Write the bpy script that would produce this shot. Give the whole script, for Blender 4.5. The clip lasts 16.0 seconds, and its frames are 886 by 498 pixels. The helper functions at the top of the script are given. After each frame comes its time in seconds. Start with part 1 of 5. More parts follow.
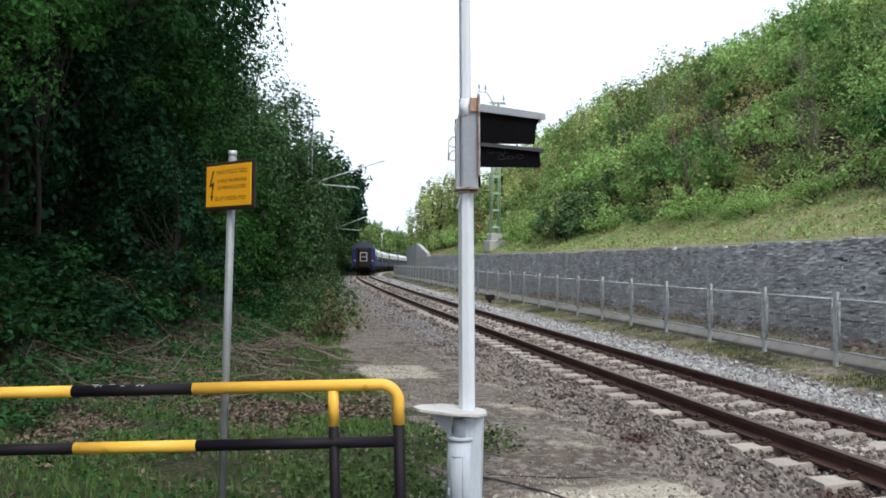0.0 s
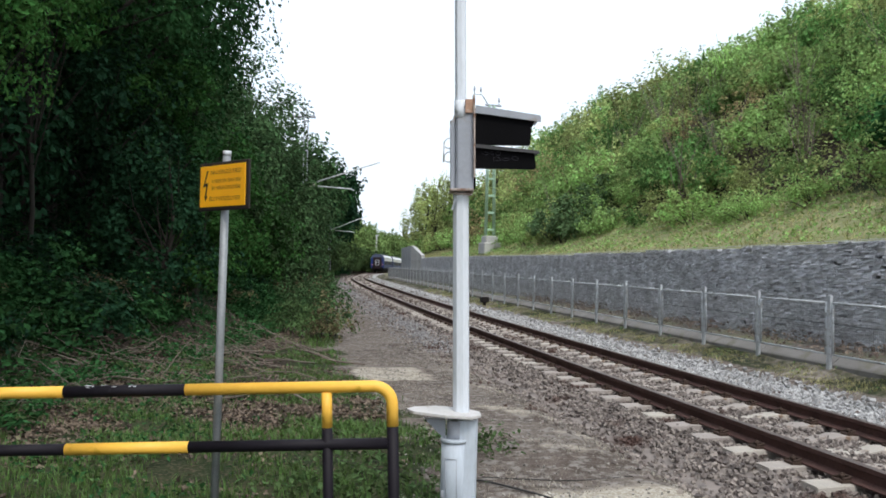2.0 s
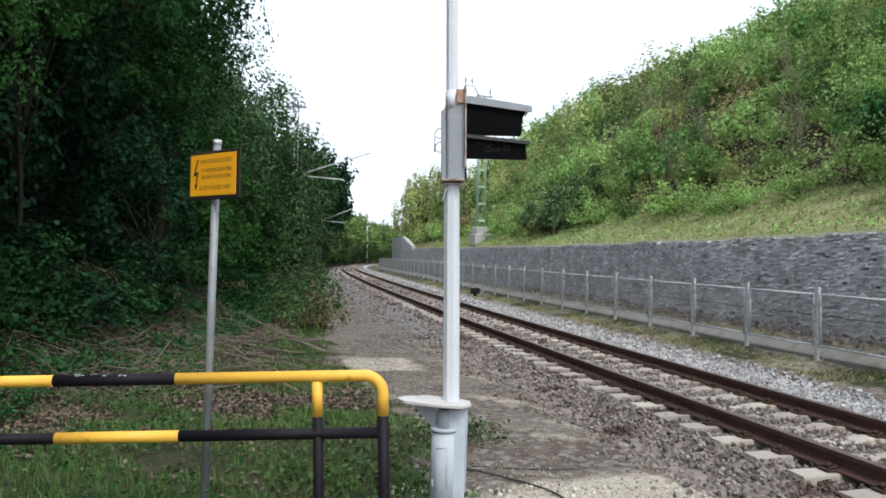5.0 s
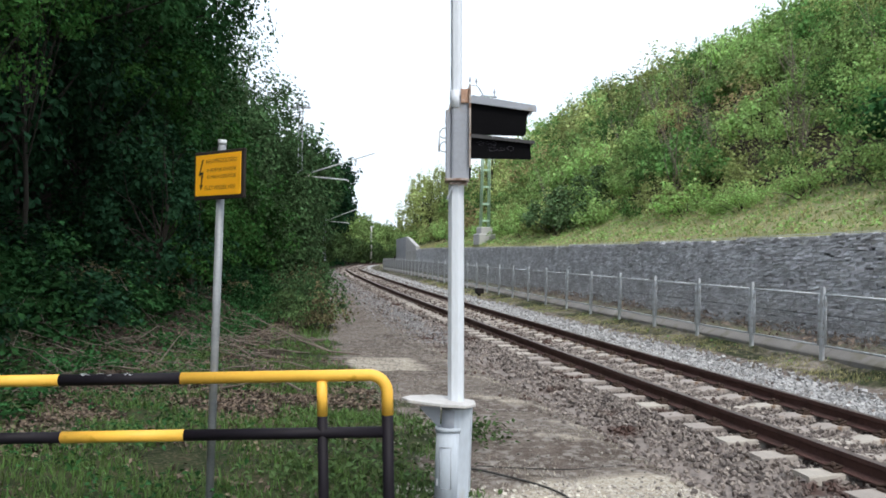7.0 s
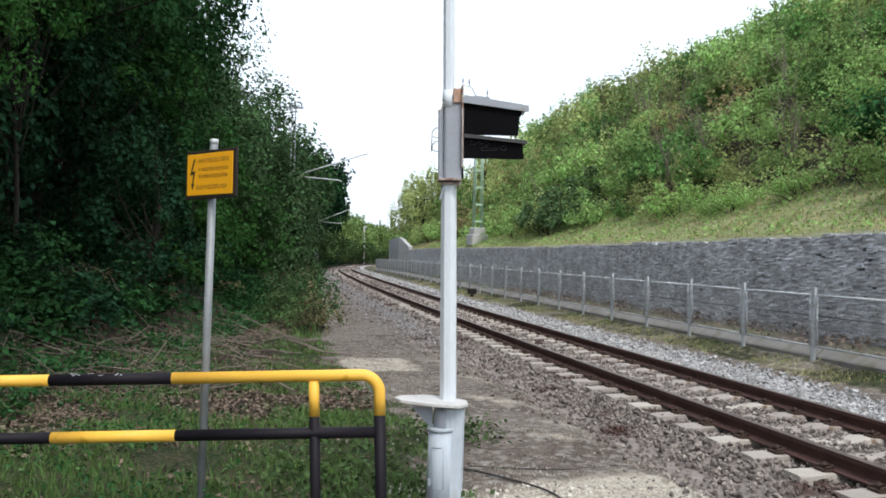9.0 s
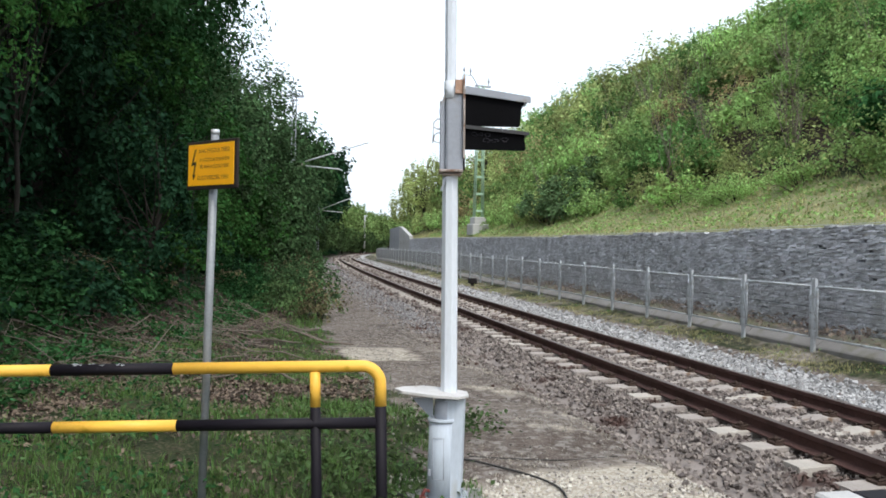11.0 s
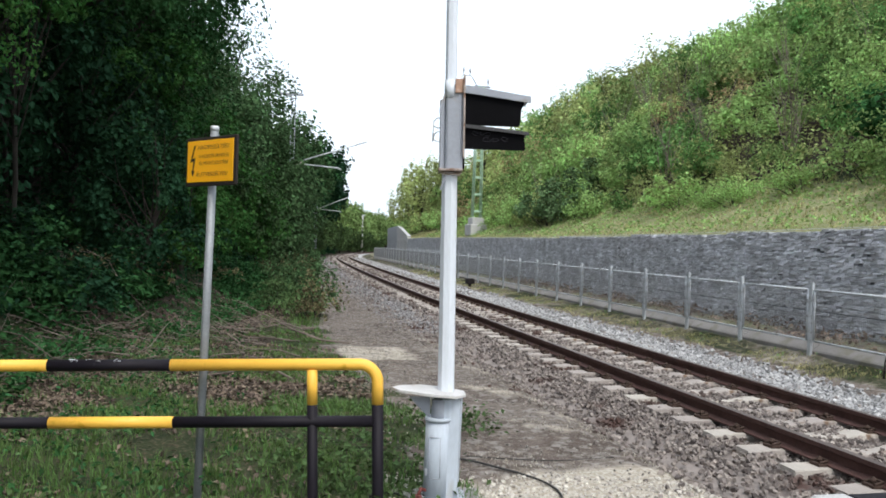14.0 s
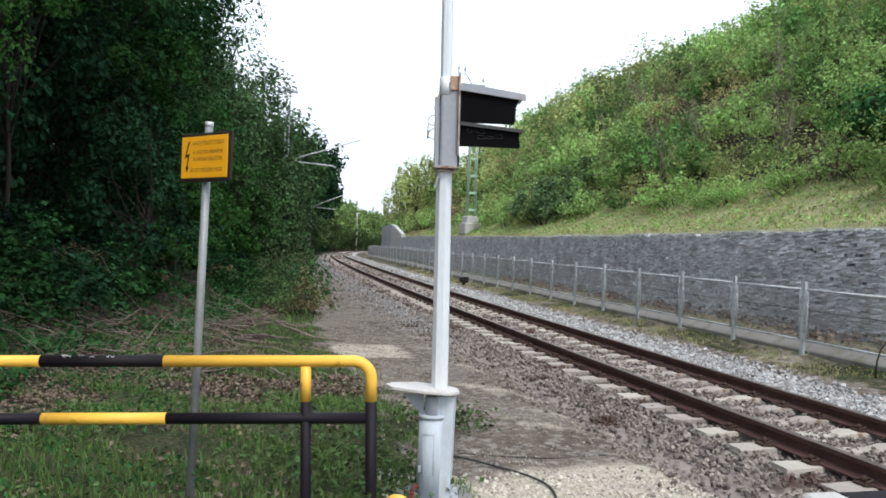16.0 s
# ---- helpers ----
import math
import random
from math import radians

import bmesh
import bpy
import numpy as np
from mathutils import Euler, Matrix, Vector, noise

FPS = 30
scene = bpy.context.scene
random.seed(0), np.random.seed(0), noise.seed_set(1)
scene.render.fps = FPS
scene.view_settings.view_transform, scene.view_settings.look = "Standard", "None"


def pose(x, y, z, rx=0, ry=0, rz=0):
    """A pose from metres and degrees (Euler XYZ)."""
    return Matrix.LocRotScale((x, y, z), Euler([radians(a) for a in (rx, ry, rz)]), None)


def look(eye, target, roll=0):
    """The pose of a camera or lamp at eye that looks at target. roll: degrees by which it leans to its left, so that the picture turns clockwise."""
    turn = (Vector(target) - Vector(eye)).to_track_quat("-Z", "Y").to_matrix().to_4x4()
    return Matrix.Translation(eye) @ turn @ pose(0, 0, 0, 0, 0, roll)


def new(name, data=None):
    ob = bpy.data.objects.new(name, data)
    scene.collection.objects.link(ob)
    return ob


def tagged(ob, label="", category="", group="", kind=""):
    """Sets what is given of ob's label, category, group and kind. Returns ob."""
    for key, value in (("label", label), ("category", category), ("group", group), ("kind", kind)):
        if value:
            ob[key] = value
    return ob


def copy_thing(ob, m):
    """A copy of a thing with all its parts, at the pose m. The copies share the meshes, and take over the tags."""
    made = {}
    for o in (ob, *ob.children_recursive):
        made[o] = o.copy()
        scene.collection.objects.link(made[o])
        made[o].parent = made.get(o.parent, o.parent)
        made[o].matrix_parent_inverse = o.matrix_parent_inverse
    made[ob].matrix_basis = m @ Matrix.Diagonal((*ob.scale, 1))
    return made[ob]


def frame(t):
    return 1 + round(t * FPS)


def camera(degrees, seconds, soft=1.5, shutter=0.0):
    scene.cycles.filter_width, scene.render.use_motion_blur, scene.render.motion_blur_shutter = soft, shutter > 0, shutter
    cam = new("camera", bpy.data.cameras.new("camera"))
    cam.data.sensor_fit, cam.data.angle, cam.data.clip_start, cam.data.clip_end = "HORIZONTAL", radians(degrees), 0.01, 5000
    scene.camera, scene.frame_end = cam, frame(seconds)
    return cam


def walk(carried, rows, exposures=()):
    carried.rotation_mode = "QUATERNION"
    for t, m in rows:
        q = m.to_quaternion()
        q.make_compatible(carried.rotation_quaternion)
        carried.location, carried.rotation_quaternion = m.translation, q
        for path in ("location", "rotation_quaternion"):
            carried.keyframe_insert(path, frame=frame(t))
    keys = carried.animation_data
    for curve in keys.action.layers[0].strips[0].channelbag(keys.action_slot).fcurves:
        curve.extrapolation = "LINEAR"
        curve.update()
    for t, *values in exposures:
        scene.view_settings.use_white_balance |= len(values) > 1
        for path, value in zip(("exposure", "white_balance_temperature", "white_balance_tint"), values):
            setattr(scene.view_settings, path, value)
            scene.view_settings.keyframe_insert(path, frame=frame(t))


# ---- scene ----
# ---- camera: held by hand, almost still ----
cam = camera(57.8, 16.0, soft=1.75)
PATH = [
    (0, pose(0.002, -0.006, 1.635, 90.711, -0.6, 0.67)),
    (0.5, pose(0, 0.002, 1.633, 90.655, -1.082, 0.368)),
    (1, pose(0.002, -0.008, 1.633, 90.691, -1.217, 0.155)),
    (1.5, pose(0.002, 0.012, 1.627, 90.249, -1.284, -0.001)),
    (2, pose(0.002, 0.007, 1.631, 90.873, -0.863, 0.289)),
    (2.5, pose(-0, 0.006, 1.632, 90.969, -0.842, 0.437)),
    (3, pose(-0.002, 0.005, 1.633, 90.922, -0.724, 0.523)),
    (3.5, pose(0, 0, 1.63, 90.9, -1.16, -0)),
    (4, pose(0.001, -0.005, 1.629, 90.719, -0.928, -0.27)),
    (6.5, pose(0.003, 0.006, 1.616, 89.875, -1.319, -0.459)),
    (7, pose(-0, -0.006, 1.62, 90.26, -1.024, -0.08)),
    (7.5, pose(0.003, -0.01, 1.623, 90.964, -1.1, -0.418)),
    (8, pose(0.006, -0.005, 1.616, 90.469, -0.995, -0.683)),
    (8.5, pose(0.006, -0.011, 1.618, 90.346, -1.138, -0.679)),
    (9, pose(0.003, -0.001, 1.615, 90.315, -1.082, -0.586)),
    (9.5, pose(0.001, 0.001, 1.618, 90.206, -0.882, -0.383)),
    (12, pose(-0.01, 0, 1.632, 89.292, -2.009, -0.524)),
    (12.5, pose(-0.016, 0.003, 1.63, 89.639, -2.441, -0.343)),
    (13, pose(-0.016, 0.003, 1.626, 89.78, -2.142, -0.426)),
    (13.5, pose(-0.014, 0.008, 1.623, 89.726, -1.947, -0.478)),
    (14, pose(-0.008, 0.004, 1.622, 89.555, -1.869, -0.715)),
    (14.5, pose(-0.006, 0.007, 1.61, 88.778, -2.323, -0.86)),
    (15, pose(-0.008, 0.008, 1.611, 88.904, -2.042, -0.878)),
    (15.5, pose(-0.01, 0.004, 1.612, 89.182, -2.429, -0.829)),
    (16, pose(-0.008, 0.001, 1.614, 89.465, -2.139, -1.125)),
]

walk(cam, PATH, exposures=[(0, -0.1), (3.5, -0.07), (7, 0.03), (9.5, 0.03), (12, 0.1), (16, 0.1)])

# ---- light: bright hazy sky, veiled sun from behind and right ----
SUN_EL, SUN_AZ = 55, 160   # degrees; azimuth clockwise from +y
world = bpy.data.worlds.new("sky")
scene.world = world
world.use_nodes = True
wn = world.node_tree
sky = wn.nodes.new("ShaderNodeTexSky")
sky.sky_type, sky.sun_disc = "NISHITA", False
sky.sun_elevation, sky.sun_rotation = radians(SUN_EL), radians(SUN_AZ)
sky.dust_density, sky.air_density, sky.ozone_density = 6.0, 1.0, 1.0
haze = wn.nodes.new("ShaderNodeMix")
haze.data_type = "RGBA"
haze.inputs[0].default_value = 0.75
haze.inputs[7].default_value = (11.0, 12.1, 13.4, 1)   # thin cloud over the whole sky
wn.links.new(sky.outputs[0], haze.inputs[6])
wn.links.new(haze.outputs[2], wn.nodes["Background"].inputs[0])
wn.nodes["Background"].inputs[1].default_value = 0.13
sun_data = bpy.data.lights.new("sun", "SUN")
sun_data.energy, sun_data.angle, sun_data.color = 1.9, radians(16), (1.0, 0.97, 0.9)
sun = new("sun", sun_data)
sd = Vector((math.sin(radians(SUN_AZ)) * math.cos(radians(SUN_EL)), math.cos(radians(SUN_AZ)) * math.cos(radians(SUN_EL)), math.sin(radians(SUN_EL))))
sun.matrix_world = look(sd * 200, (0, 0, 0))


# ---- materials ----
def mat(name, base, rough=0.7, metal=0.0, vary=0.25, scale=4.0, fine=60.0, bump=0.15, spots=None, spot_scale=3.0, spot_lo=0.55, rand=0.0, island=0.0, translucent=0.0, gloss=0.4, stretch=None):
    """Base colour with variation at two scales, stains, relief and a random shift by object or by piece."""
    m = bpy.data.materials.new(name)
    m.use_nodes = True
    nt = m.node_tree
    n, link = nt.nodes, nt.links.new
    b = n["Principled BSDF"]
    b.inputs["Roughness"].default_value, b.inputs["Metallic"].default_value = rough, metal
    b.inputs["Specular IOR Level"].default_value = gloss
    tc = n.new("ShaderNodeTexCoord")
    src = tc.outputs["Object"]
    if stretch:
        mp = n.new("ShaderNodeMapping")
        mp.inputs["Scale"].default_value = stretch
        link(src, mp.inputs[0])
        src = mp.outputs[0]
    big, small = n.new("ShaderNodeTexNoise"), n.new("ShaderNodeTexNoise")
    big.inputs["Scale"].default_value, small.inputs["Scale"].default_value = scale, fine
    big.inputs["Detail"].default_value, small.inputs["Detail"].default_value = 5, 3
    link(src, big.inputs["Vector"]), link(src, small.inputs["Vector"])
    add = n.new("ShaderNodeMath")
    add.operation = "MULTIPLY_ADD"
    link(small.outputs[0], add.inputs[0])
    add.inputs[1].default_value = 0.6
    link(big.outputs[0], add.inputs[2])
    last = add.outputs[0]
    rng = n.new("ShaderNodeMapRange")
    rng.inputs[1].default_value, rng.inputs[2].default_value = 0.5, 1.1
    rng.inputs[3].default_value, rng.inputs[4].default_value = 1 - vary, 1 + vary
    link(last, rng.inputs[0])
    val = rng.outputs[0]
    for on, node, sock in ((rand, "ShaderNodeObjectInfo", "Random"), (island, "ShaderNodeNewGeometry", "Random Per Island")):
        if on:
            o = n.new(node)
            r2 = n.new("ShaderNodeMapRange")
            r2.inputs[3].default_value, r2.inputs[4].default_value = 1 - on, 1 + on
            link(o.outputs[sock], r2.inputs[0])
            mul = n.new("ShaderNodeMath")
            mul.operation = "MULTIPLY"
            link(val, mul.inputs[0]), link(r2.outputs[0], mul.inputs[1])
            val = mul.outputs[0]
    hsv = n.new("ShaderNodeHueSaturation")
    hsv.inputs["Color"].default_value = (*base, 1)
    link(val, hsv.inputs["Value"])
    col = hsv.outputs[0]
    if island or rand:
        o = n.new("ShaderNodeNewGeometry" if island else "ShaderNodeObjectInfo")
        r3 = n.new("ShaderNodeMapRange")
        r3.inputs[3].default_value, r3.inputs[4].default_value = 0.485, 0.52
        link(o.outputs["Random Per Island" if island else "Random"], r3.inputs[0])
        link(r3.outputs[0], hsv.inputs["Hue"])
    if spots:
        sn = n.new("ShaderNodeTexNoise")
        sn.inputs["Scale"].default_value, sn.inputs["Detail"].default_value = spot_scale, 6
        link(src, sn.inputs["Vector"])
        sr = n.new("ShaderNodeMapRange")
        sr.inputs[1].default_value, sr.inputs[2].default_value = spot_lo, spot_lo + 0.1
        link(sn.outputs[0], sr.inputs[0])
        mx = n.new("ShaderNodeMix")
        mx.data_type = "RGBA"
        link(sr.outputs[0], mx.inputs[0]), link(col, mx.inputs[6])
        mx.inputs[7].default_value = (*spots, 1)
        col = mx.outputs[2]
    link(col, b.inputs["Base Color"])
    if bump:
        bp = n.new("ShaderNodeBump")
        bp.inputs["Strength"].default_value, bp.inputs["Distance"].default_value = bump, 0.02
        link(last, bp.inputs["Height"]), link(bp.outputs[0], b.inputs["Normal"])
    if translucent:
        tr = n.new("ShaderNodeBsdfTranslucent")
        link(col, tr.inputs[0])
        ms = n.new("ShaderNodeMixShader")
        ms.inputs[0].default_value = translucent
        link(b.outputs[0], ms.inputs[1]), link(tr.outputs[0], ms.inputs[2])
        link(ms.outputs[0], n["Material Output"].inputs[0])
    return m


def leaf_mat(name, base, island=0.5, rand=0.38, translucent=0.4, rough=0.8):
    return mat(name, base, rough, 0, 0.2, 0.6, 8, 0, None, rand=rand, island=island, translucent=translucent, gloss=0.03)


M_LEAF_SUN = leaf_mat("leaf_bright", (0.3, 0.44, 0.16))
M_LEAF_OLIVE = leaf_mat("leaf_olive", (0.34, 0.39, 0.16))
M_LEAF_BROWN = leaf_mat("leaf_dry", (0.36, 0.29, 0.16))
M_LEAF_DULL = leaf_mat("leaf_dull", (0.13, 0.115, 0.065), translucent=0.2)
# Olive leaf past the curve, paled so the colour carries distance haze.
M_LEAF_FAR = leaf_mat("leaf_far", (0.16, 0.23, 0.08), translucent=0.3)
M_LEAF_MID = leaf_mat("leaf_mid", (0.085, 0.135, 0.055), translucent=0.25)
# Wood leaves: the low tone holds shade from inside the wood.
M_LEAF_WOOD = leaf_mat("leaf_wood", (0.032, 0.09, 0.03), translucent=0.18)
# Greyer leaf for trees farther along; haze is mixed into the colour.
M_LEAF_EDGE = leaf_mat("leaf_edge", (0.07, 0.125, 0.055), translucent=0.25)
# Shaded and lit copies of the wood's leaves, the light put into colour.
M_LEAF_DARK_SHADE = leaf_mat("leaf_dark", (0.016, 0.046, 0.022), translucent=0.15)
M_LEAF_SPRAY_LIT = leaf_mat("leaf_spray", (0.06, 0.15, 0.04), translucent=0.25)
M_LEAF_GREEN = leaf_mat("leaf_green", (0.14, 0.26, 0.085))
M_LEAF_IVY = leaf_mat("leaf_ivy", (0.1, 0.16, 0.075), translucent=0.15)
M_BARK = mat("bark", (0.028, 0.024, 0.02), 0.9, bump=0.6, scale=3, fine=25, vary=0.35)
M_TWIG = mat("dead_wood", (0.2, 0.165, 0.14), 0.85, bump=0.3, vary=0.3, island=0.35)
# Leaf brown lowered to carry the shade of the wood above it.
M_LITTER = mat("dead_leaf", (0.155, 0.115, 0.09), 0.8, bump=0, island=0.65, vary=0.2)
M_LEAF_DRIFT = mat("drifted_leaf", (0.26, 0.19, 0.15), 0.8, bump=0, island=0.55, vary=0.2)
M_GRASS = mat("grass_blade", (0.1, 0.18, 0.045), 0.6, bump=0, island=0.45, vary=0.3, scale=0.5, translucent=0.25, spots=(0.3, 0.27, 0.12), spot_scale=0.9, spot_lo=0.63)
M_DRYGRASS = mat("dry_grass_blade", (0.46, 0.42, 0.22), 0.7, bump=0, island=0.4, vary=0.3, scale=0.5, translucent=0.2, spots=(0.35, 0.38, 0.16), spot_scale=0.8, spot_lo=0.5)
M_STRAW = mat("straw", (0.36, 0.325, 0.275), 0.85, bump=0, island=0.4, vary=0.25)
M_BALLAST = mat("ballast_brown", (0.215, 0.185, 0.172), 0.9, island=0.6, vary=0.35, bump=0.4, spots=(0.085, 0.05, 0.042), spot_scale=1.2)
M_BALLAST_GREY = mat("ballast_grey", (0.37, 0.37, 0.375), 0.9, island=0.35, vary=0.25, bump=0.4)
M_PEBBLE = mat("path_pebble", (0.25, 0.23, 0.21), 0.9, island=0.45, vary=0.25, bump=0.3)
M_GRIT = mat("grey_grit", (0.25, 0.245, 0.25), 0.9, island=0.35, vary=0.25, bump=0.3)
M_CHALK = mat("pale_gravel", (0.5, 0.465, 0.42), 0.9, island=0.25, vary=0.25, bump=0.4)
M_SLEEPER = mat("sleeper_concrete", (0.37, 0.335, 0.305), 0.9, vary=0.25, scale=2.5, rand=0.16, bump=0.3, spots=(0.2, 0.14, 0.1), spot_scale=5, spot_lo=0.58)
M_RAIL = mat("rusty_rail", (0.1, 0.052, 0.045), 0.75, 0.25, vary=0.35, bump=0.25, scale=5, fine=40)
M_RAILTOP = mat("worn_steel", (0.13, 0.1, 0.09), 0.5, 0.5, vary=0.2, bump=0.05)
M_CLIP = mat("rail_clip", (0.07, 0.045, 0.035), 0.8, 0.3)
M_STONE = mat("gabion_stone", (0.49, 0.5, 0.53), 0.85, island=0.22, rand=0.2, vary=0.35, bump=0.5, scale=3, spots=(0.42, 0.42, 0.43), spot_scale=1.3, spot_lo=0.64)
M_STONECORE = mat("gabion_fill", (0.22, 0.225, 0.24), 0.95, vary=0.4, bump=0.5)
M_WALLCONC = mat("wall_concrete", (0.37, 0.39, 0.42), 0.85, vary=0.2, scale=0.8, bump=0.2, spots=(0.24, 0.25, 0.26), spot_scale=0.7)
M_CONCRETE = mat("pale_concrete", (0.5, 0.5, 0.5), 0.85, vary=0.2, scale=1.5, bump=0.25, spots=(0.3, 0.29, 0.27), spot_scale=1.6, spot_lo=0.58)
M_KERB = mat("kerb_concrete", (0.26, 0.25, 0.245), 0.9, vary=0.25, scale=1.5, bump=0.3, spots=(0.2, 0.19, 0.16), spot_scale=2.2)
M_GALV = mat("galvanised_steel", (0.6, 0.63, 0.66), 0.5, 0.25, vary=0.2, scale=6, bump=0.05, spots=(0.4, 0.4, 0.4), spot_scale=9)
M_MESH = mat("mesh_wire", (0.28, 0.29, 0.3), 0.6, 0.2, bump=0)
M_WIRE = mat("wire", (0.55, 0.58, 0.62), 0.5, 0.2, bump=0)
M_POST = mat("dull_post_steel", (0.3, 0.32, 0.34), 0.55, 0.3, vary=0.2, scale=6, bump=0.05)
M_WHITE = mat("white_paint", (0.74, 0.79, 0.86), 0.5, vary=0.1, scale=3, bump=0.08, spots=(0.6, 0.6, 0.58), spot_scale=4, spot_lo=0.62, stretch=(1, 1, 0.25))
M_HOUSING = mat("dull_white_paint", (0.5, 0.56, 0.64), 0.6, vary=0.14, scale=3, bump=0.1, spots=(0.42, 0.43, 0.42), spot_scale=5, spot_lo=0.6, stretch=(1, 1, 0.3))
M_GREYPAINT = mat("grey_paint", (0.36, 0.385, 0.44), 0.5, vary=0.12, scale=4, bump=0.08, spots=(0.33, 0.31, 0.29), spot_scale=6, spot_lo=0.62)
M_RUST = mat("rust", (0.46, 0.29, 0.21), 0.85, vary=0.35, scale=8, bump=0.3, spots=(0.6, 0.5, 0.45), spot_scale=18, spot_lo=0.56)
M_PLATE = mat("dirty_white_paint", (0.56, 0.55, 0.55), 0.7, vary=0.18, scale=5, bump=0.12, spots=(0.36, 0.3, 0.26), spot_scale=9, spot_lo=0.62)
M_RUSTGREY = mat("rusty_collar", (0.42, 0.36, 0.33), 0.8, vary=0.35, scale=10, bump=0.25, spots=(0.22, 0.13, 0.09), spot_scale=14)
M_BLACKMETAL = mat("hood_black", (0.004, 0.004, 0.005), 0.8, vary=0.3, bump=0.05, gloss=0.08)
M_HOODLIP = mat("hood_lip_dark", (0.07, 0.07, 0.075), 0.7, vary=0.3, bump=0.05)
M_YELLOW = mat("yellow_paint", (1.0, 0.57, 0.085), 0.45, vary=0.07, scale=5, bump=0.06, spots=(0.7, 0.38, 0.03), spot_scale=7, spot_lo=0.62)
M_BLACK = mat("black_paint", (0.011, 0.009, 0.014), 0.6, vary=0.25, scale=6, bump=0.06, spots=(0.05, 0.05, 0.055), spot_scale=9, spot_lo=0.68, gloss=0.22)
M_SIGN = mat("sign_amber", (0.98, 0.47, 0.008), 0.45, vary=0.06, bump=0.02)
M_SIGNBLACK = mat("sign_black", (0.02, 0.014, 0.012), 0.6, vary=0.2, bump=0)
M_SIGNTEXT = mat("sign_print", (0.3, 0.13, 0.02), 0.6, vary=0.1, bump=0)
M_GREENMAST = mat("green_mast_paint", (0.42, 0.6, 0.46), 0.55, vary=0.15, bump=0.05)
M_CABLE = mat("cable", (0.03, 0.03, 0.03), 0.6, bump=0)
M_GRAFFITI = mat("scrawl", (0.05, 0.045, 0.06), 0.5, bump=0)
M_BLUE = mat("coach_blue", (0.014, 0.035, 0.16), 0.4, vary=0.12, bump=0.03)
M_COACHWHITE = mat("coach_white", (0.88, 0.9, 0.92), 0.4, vary=0.1, bump=0.03)
M_COACHGREY = mat("coach_roof", (0.07, 0.09, 0.15), 0.6, vary=0.2, bump=0.05)
M_COACHDARK = mat("coach_door", (0.014, 0.006, 0.01), 0.6, vary=0.2, bump=0.03)
M_UNDER = mat("underframe", (0.015, 0.012, 0.012), 0.9, vary=0.3)
M_WINDOW = mat("coach_glass", (0.03, 0.035, 0.045), 0.1, bump=0, gloss=0.8)
M_LAMP = mat("tail_lamp", (0.75, 0.3, 0.3), 0.3, bump=0)


def ground_mat():
    """Grass, dirt, leaf litter and pale gravel, by how much of each lies at a place."""
    m = bpy.data.materials.new("ground")
    m.use_nodes = True
    nt = m.node_tree
    n, link = nt.nodes, nt.links.new
    b = n["Principled BSDF"]
    b.inputs["Roughness"].default_value = 0.95
    b.inputs["Specular IOR Level"].default_value = 0.15
    tc = n.new("ShaderNodeTexCoord")

    def noise_at(scale, detail=6):
        t = n.new("ShaderNodeTexNoise")
        t.inputs["Scale"].default_value, t.inputs["Detail"].default_value = scale, detail
        link(tc.outputs["Object"], t.inputs["Vector"])
        return t.outputs[0]

    def two(c1, c2, fac, lo=0.4, hi=0.6):
        r = n.new("ShaderNodeMapRange")
        r.inputs[1].default_value, r.inputs[2].default_value = lo, hi
        link(fac, r.inputs[0])
        mx = n.new("ShaderNodeMix")
        mx.data_type = "RGBA"
        link(r.outputs[0], mx.inputs[0])
        for i, c in ((6, c1), (7, c2)):
            if isinstance(c, tuple):
                mx.inputs[i].default_value = (*c, 1)
            else:
                link(c, mx.inputs[i])
        return mx.outputs[2]

    coarse, mid, fine, grit = noise_at(0.7), noise_at(5), noise_at(28), noise_at(90, 2)
    patch, fleck = noise_at(9, 9), noise_at(17, 7)
    # near-black soil: the shade between grass blades is in its colour
    grass = two(two((0.02, 0.032, 0.013), (0.045, 0.06, 0.024), mid), (0.1, 0.08, 0.055), fine, 0.52, 0.64)
    dirt = two(two(two((0.075, 0.058, 0.049), (0.145, 0.117, 0.101), mid, 0.38, 0.62), (0.16, 0.134, 0.117), coarse, 0.5, 0.6), (0.27, 0.245, 0.22), grit, 0.58, 0.68)
    dirt = two(dirt, (0.25, 0.228, 0.21), patch, 0.5, 0.62)
    dirt = two(dirt, (0.075, 0.06, 0.05), fleck, 0.56, 0.66)
    bank = two(two((0.18, 0.21, 0.09), (0.28, 0.29, 0.15), mid), (0.35, 0.31, 0.21), fine, 0.5, 0.64)
    # litter darkened past its own brown for the shade under the trees
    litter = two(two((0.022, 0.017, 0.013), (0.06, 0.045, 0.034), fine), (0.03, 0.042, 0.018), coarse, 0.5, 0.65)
    chalk = two(two((0.36, 0.32, 0.26), (0.52, 0.48, 0.42), fine), (0.24, 0.2, 0.16), grit, 0.55, 0.7)
    col = grass
    for name, c in (("bank", bank), ("litter", litter), ("dirt", dirt), ("chalk", chalk)):
        a = n.new("ShaderNodeAttribute")
        a.attribute_name = name
        s = n.new("ShaderNodeMath")
        s.operation = "MULTIPLY_ADD"
        link(mid, s.inputs[0])
        s.inputs[1].default_value = 0.7
        link(a.outputs["Fac"], s.inputs[2])
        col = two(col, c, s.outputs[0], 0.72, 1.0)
    link(col, b.inputs["Base Color"])
    bp = n.new("ShaderNodeBump")
    bp.inputs["Strength"].default_value, bp.inputs["Distance"].default_value = 0.6, 0.03
    link(fine, bp.inputs["Height"]), link(bp.outputs[0], b.inputs["Normal"])
    return m


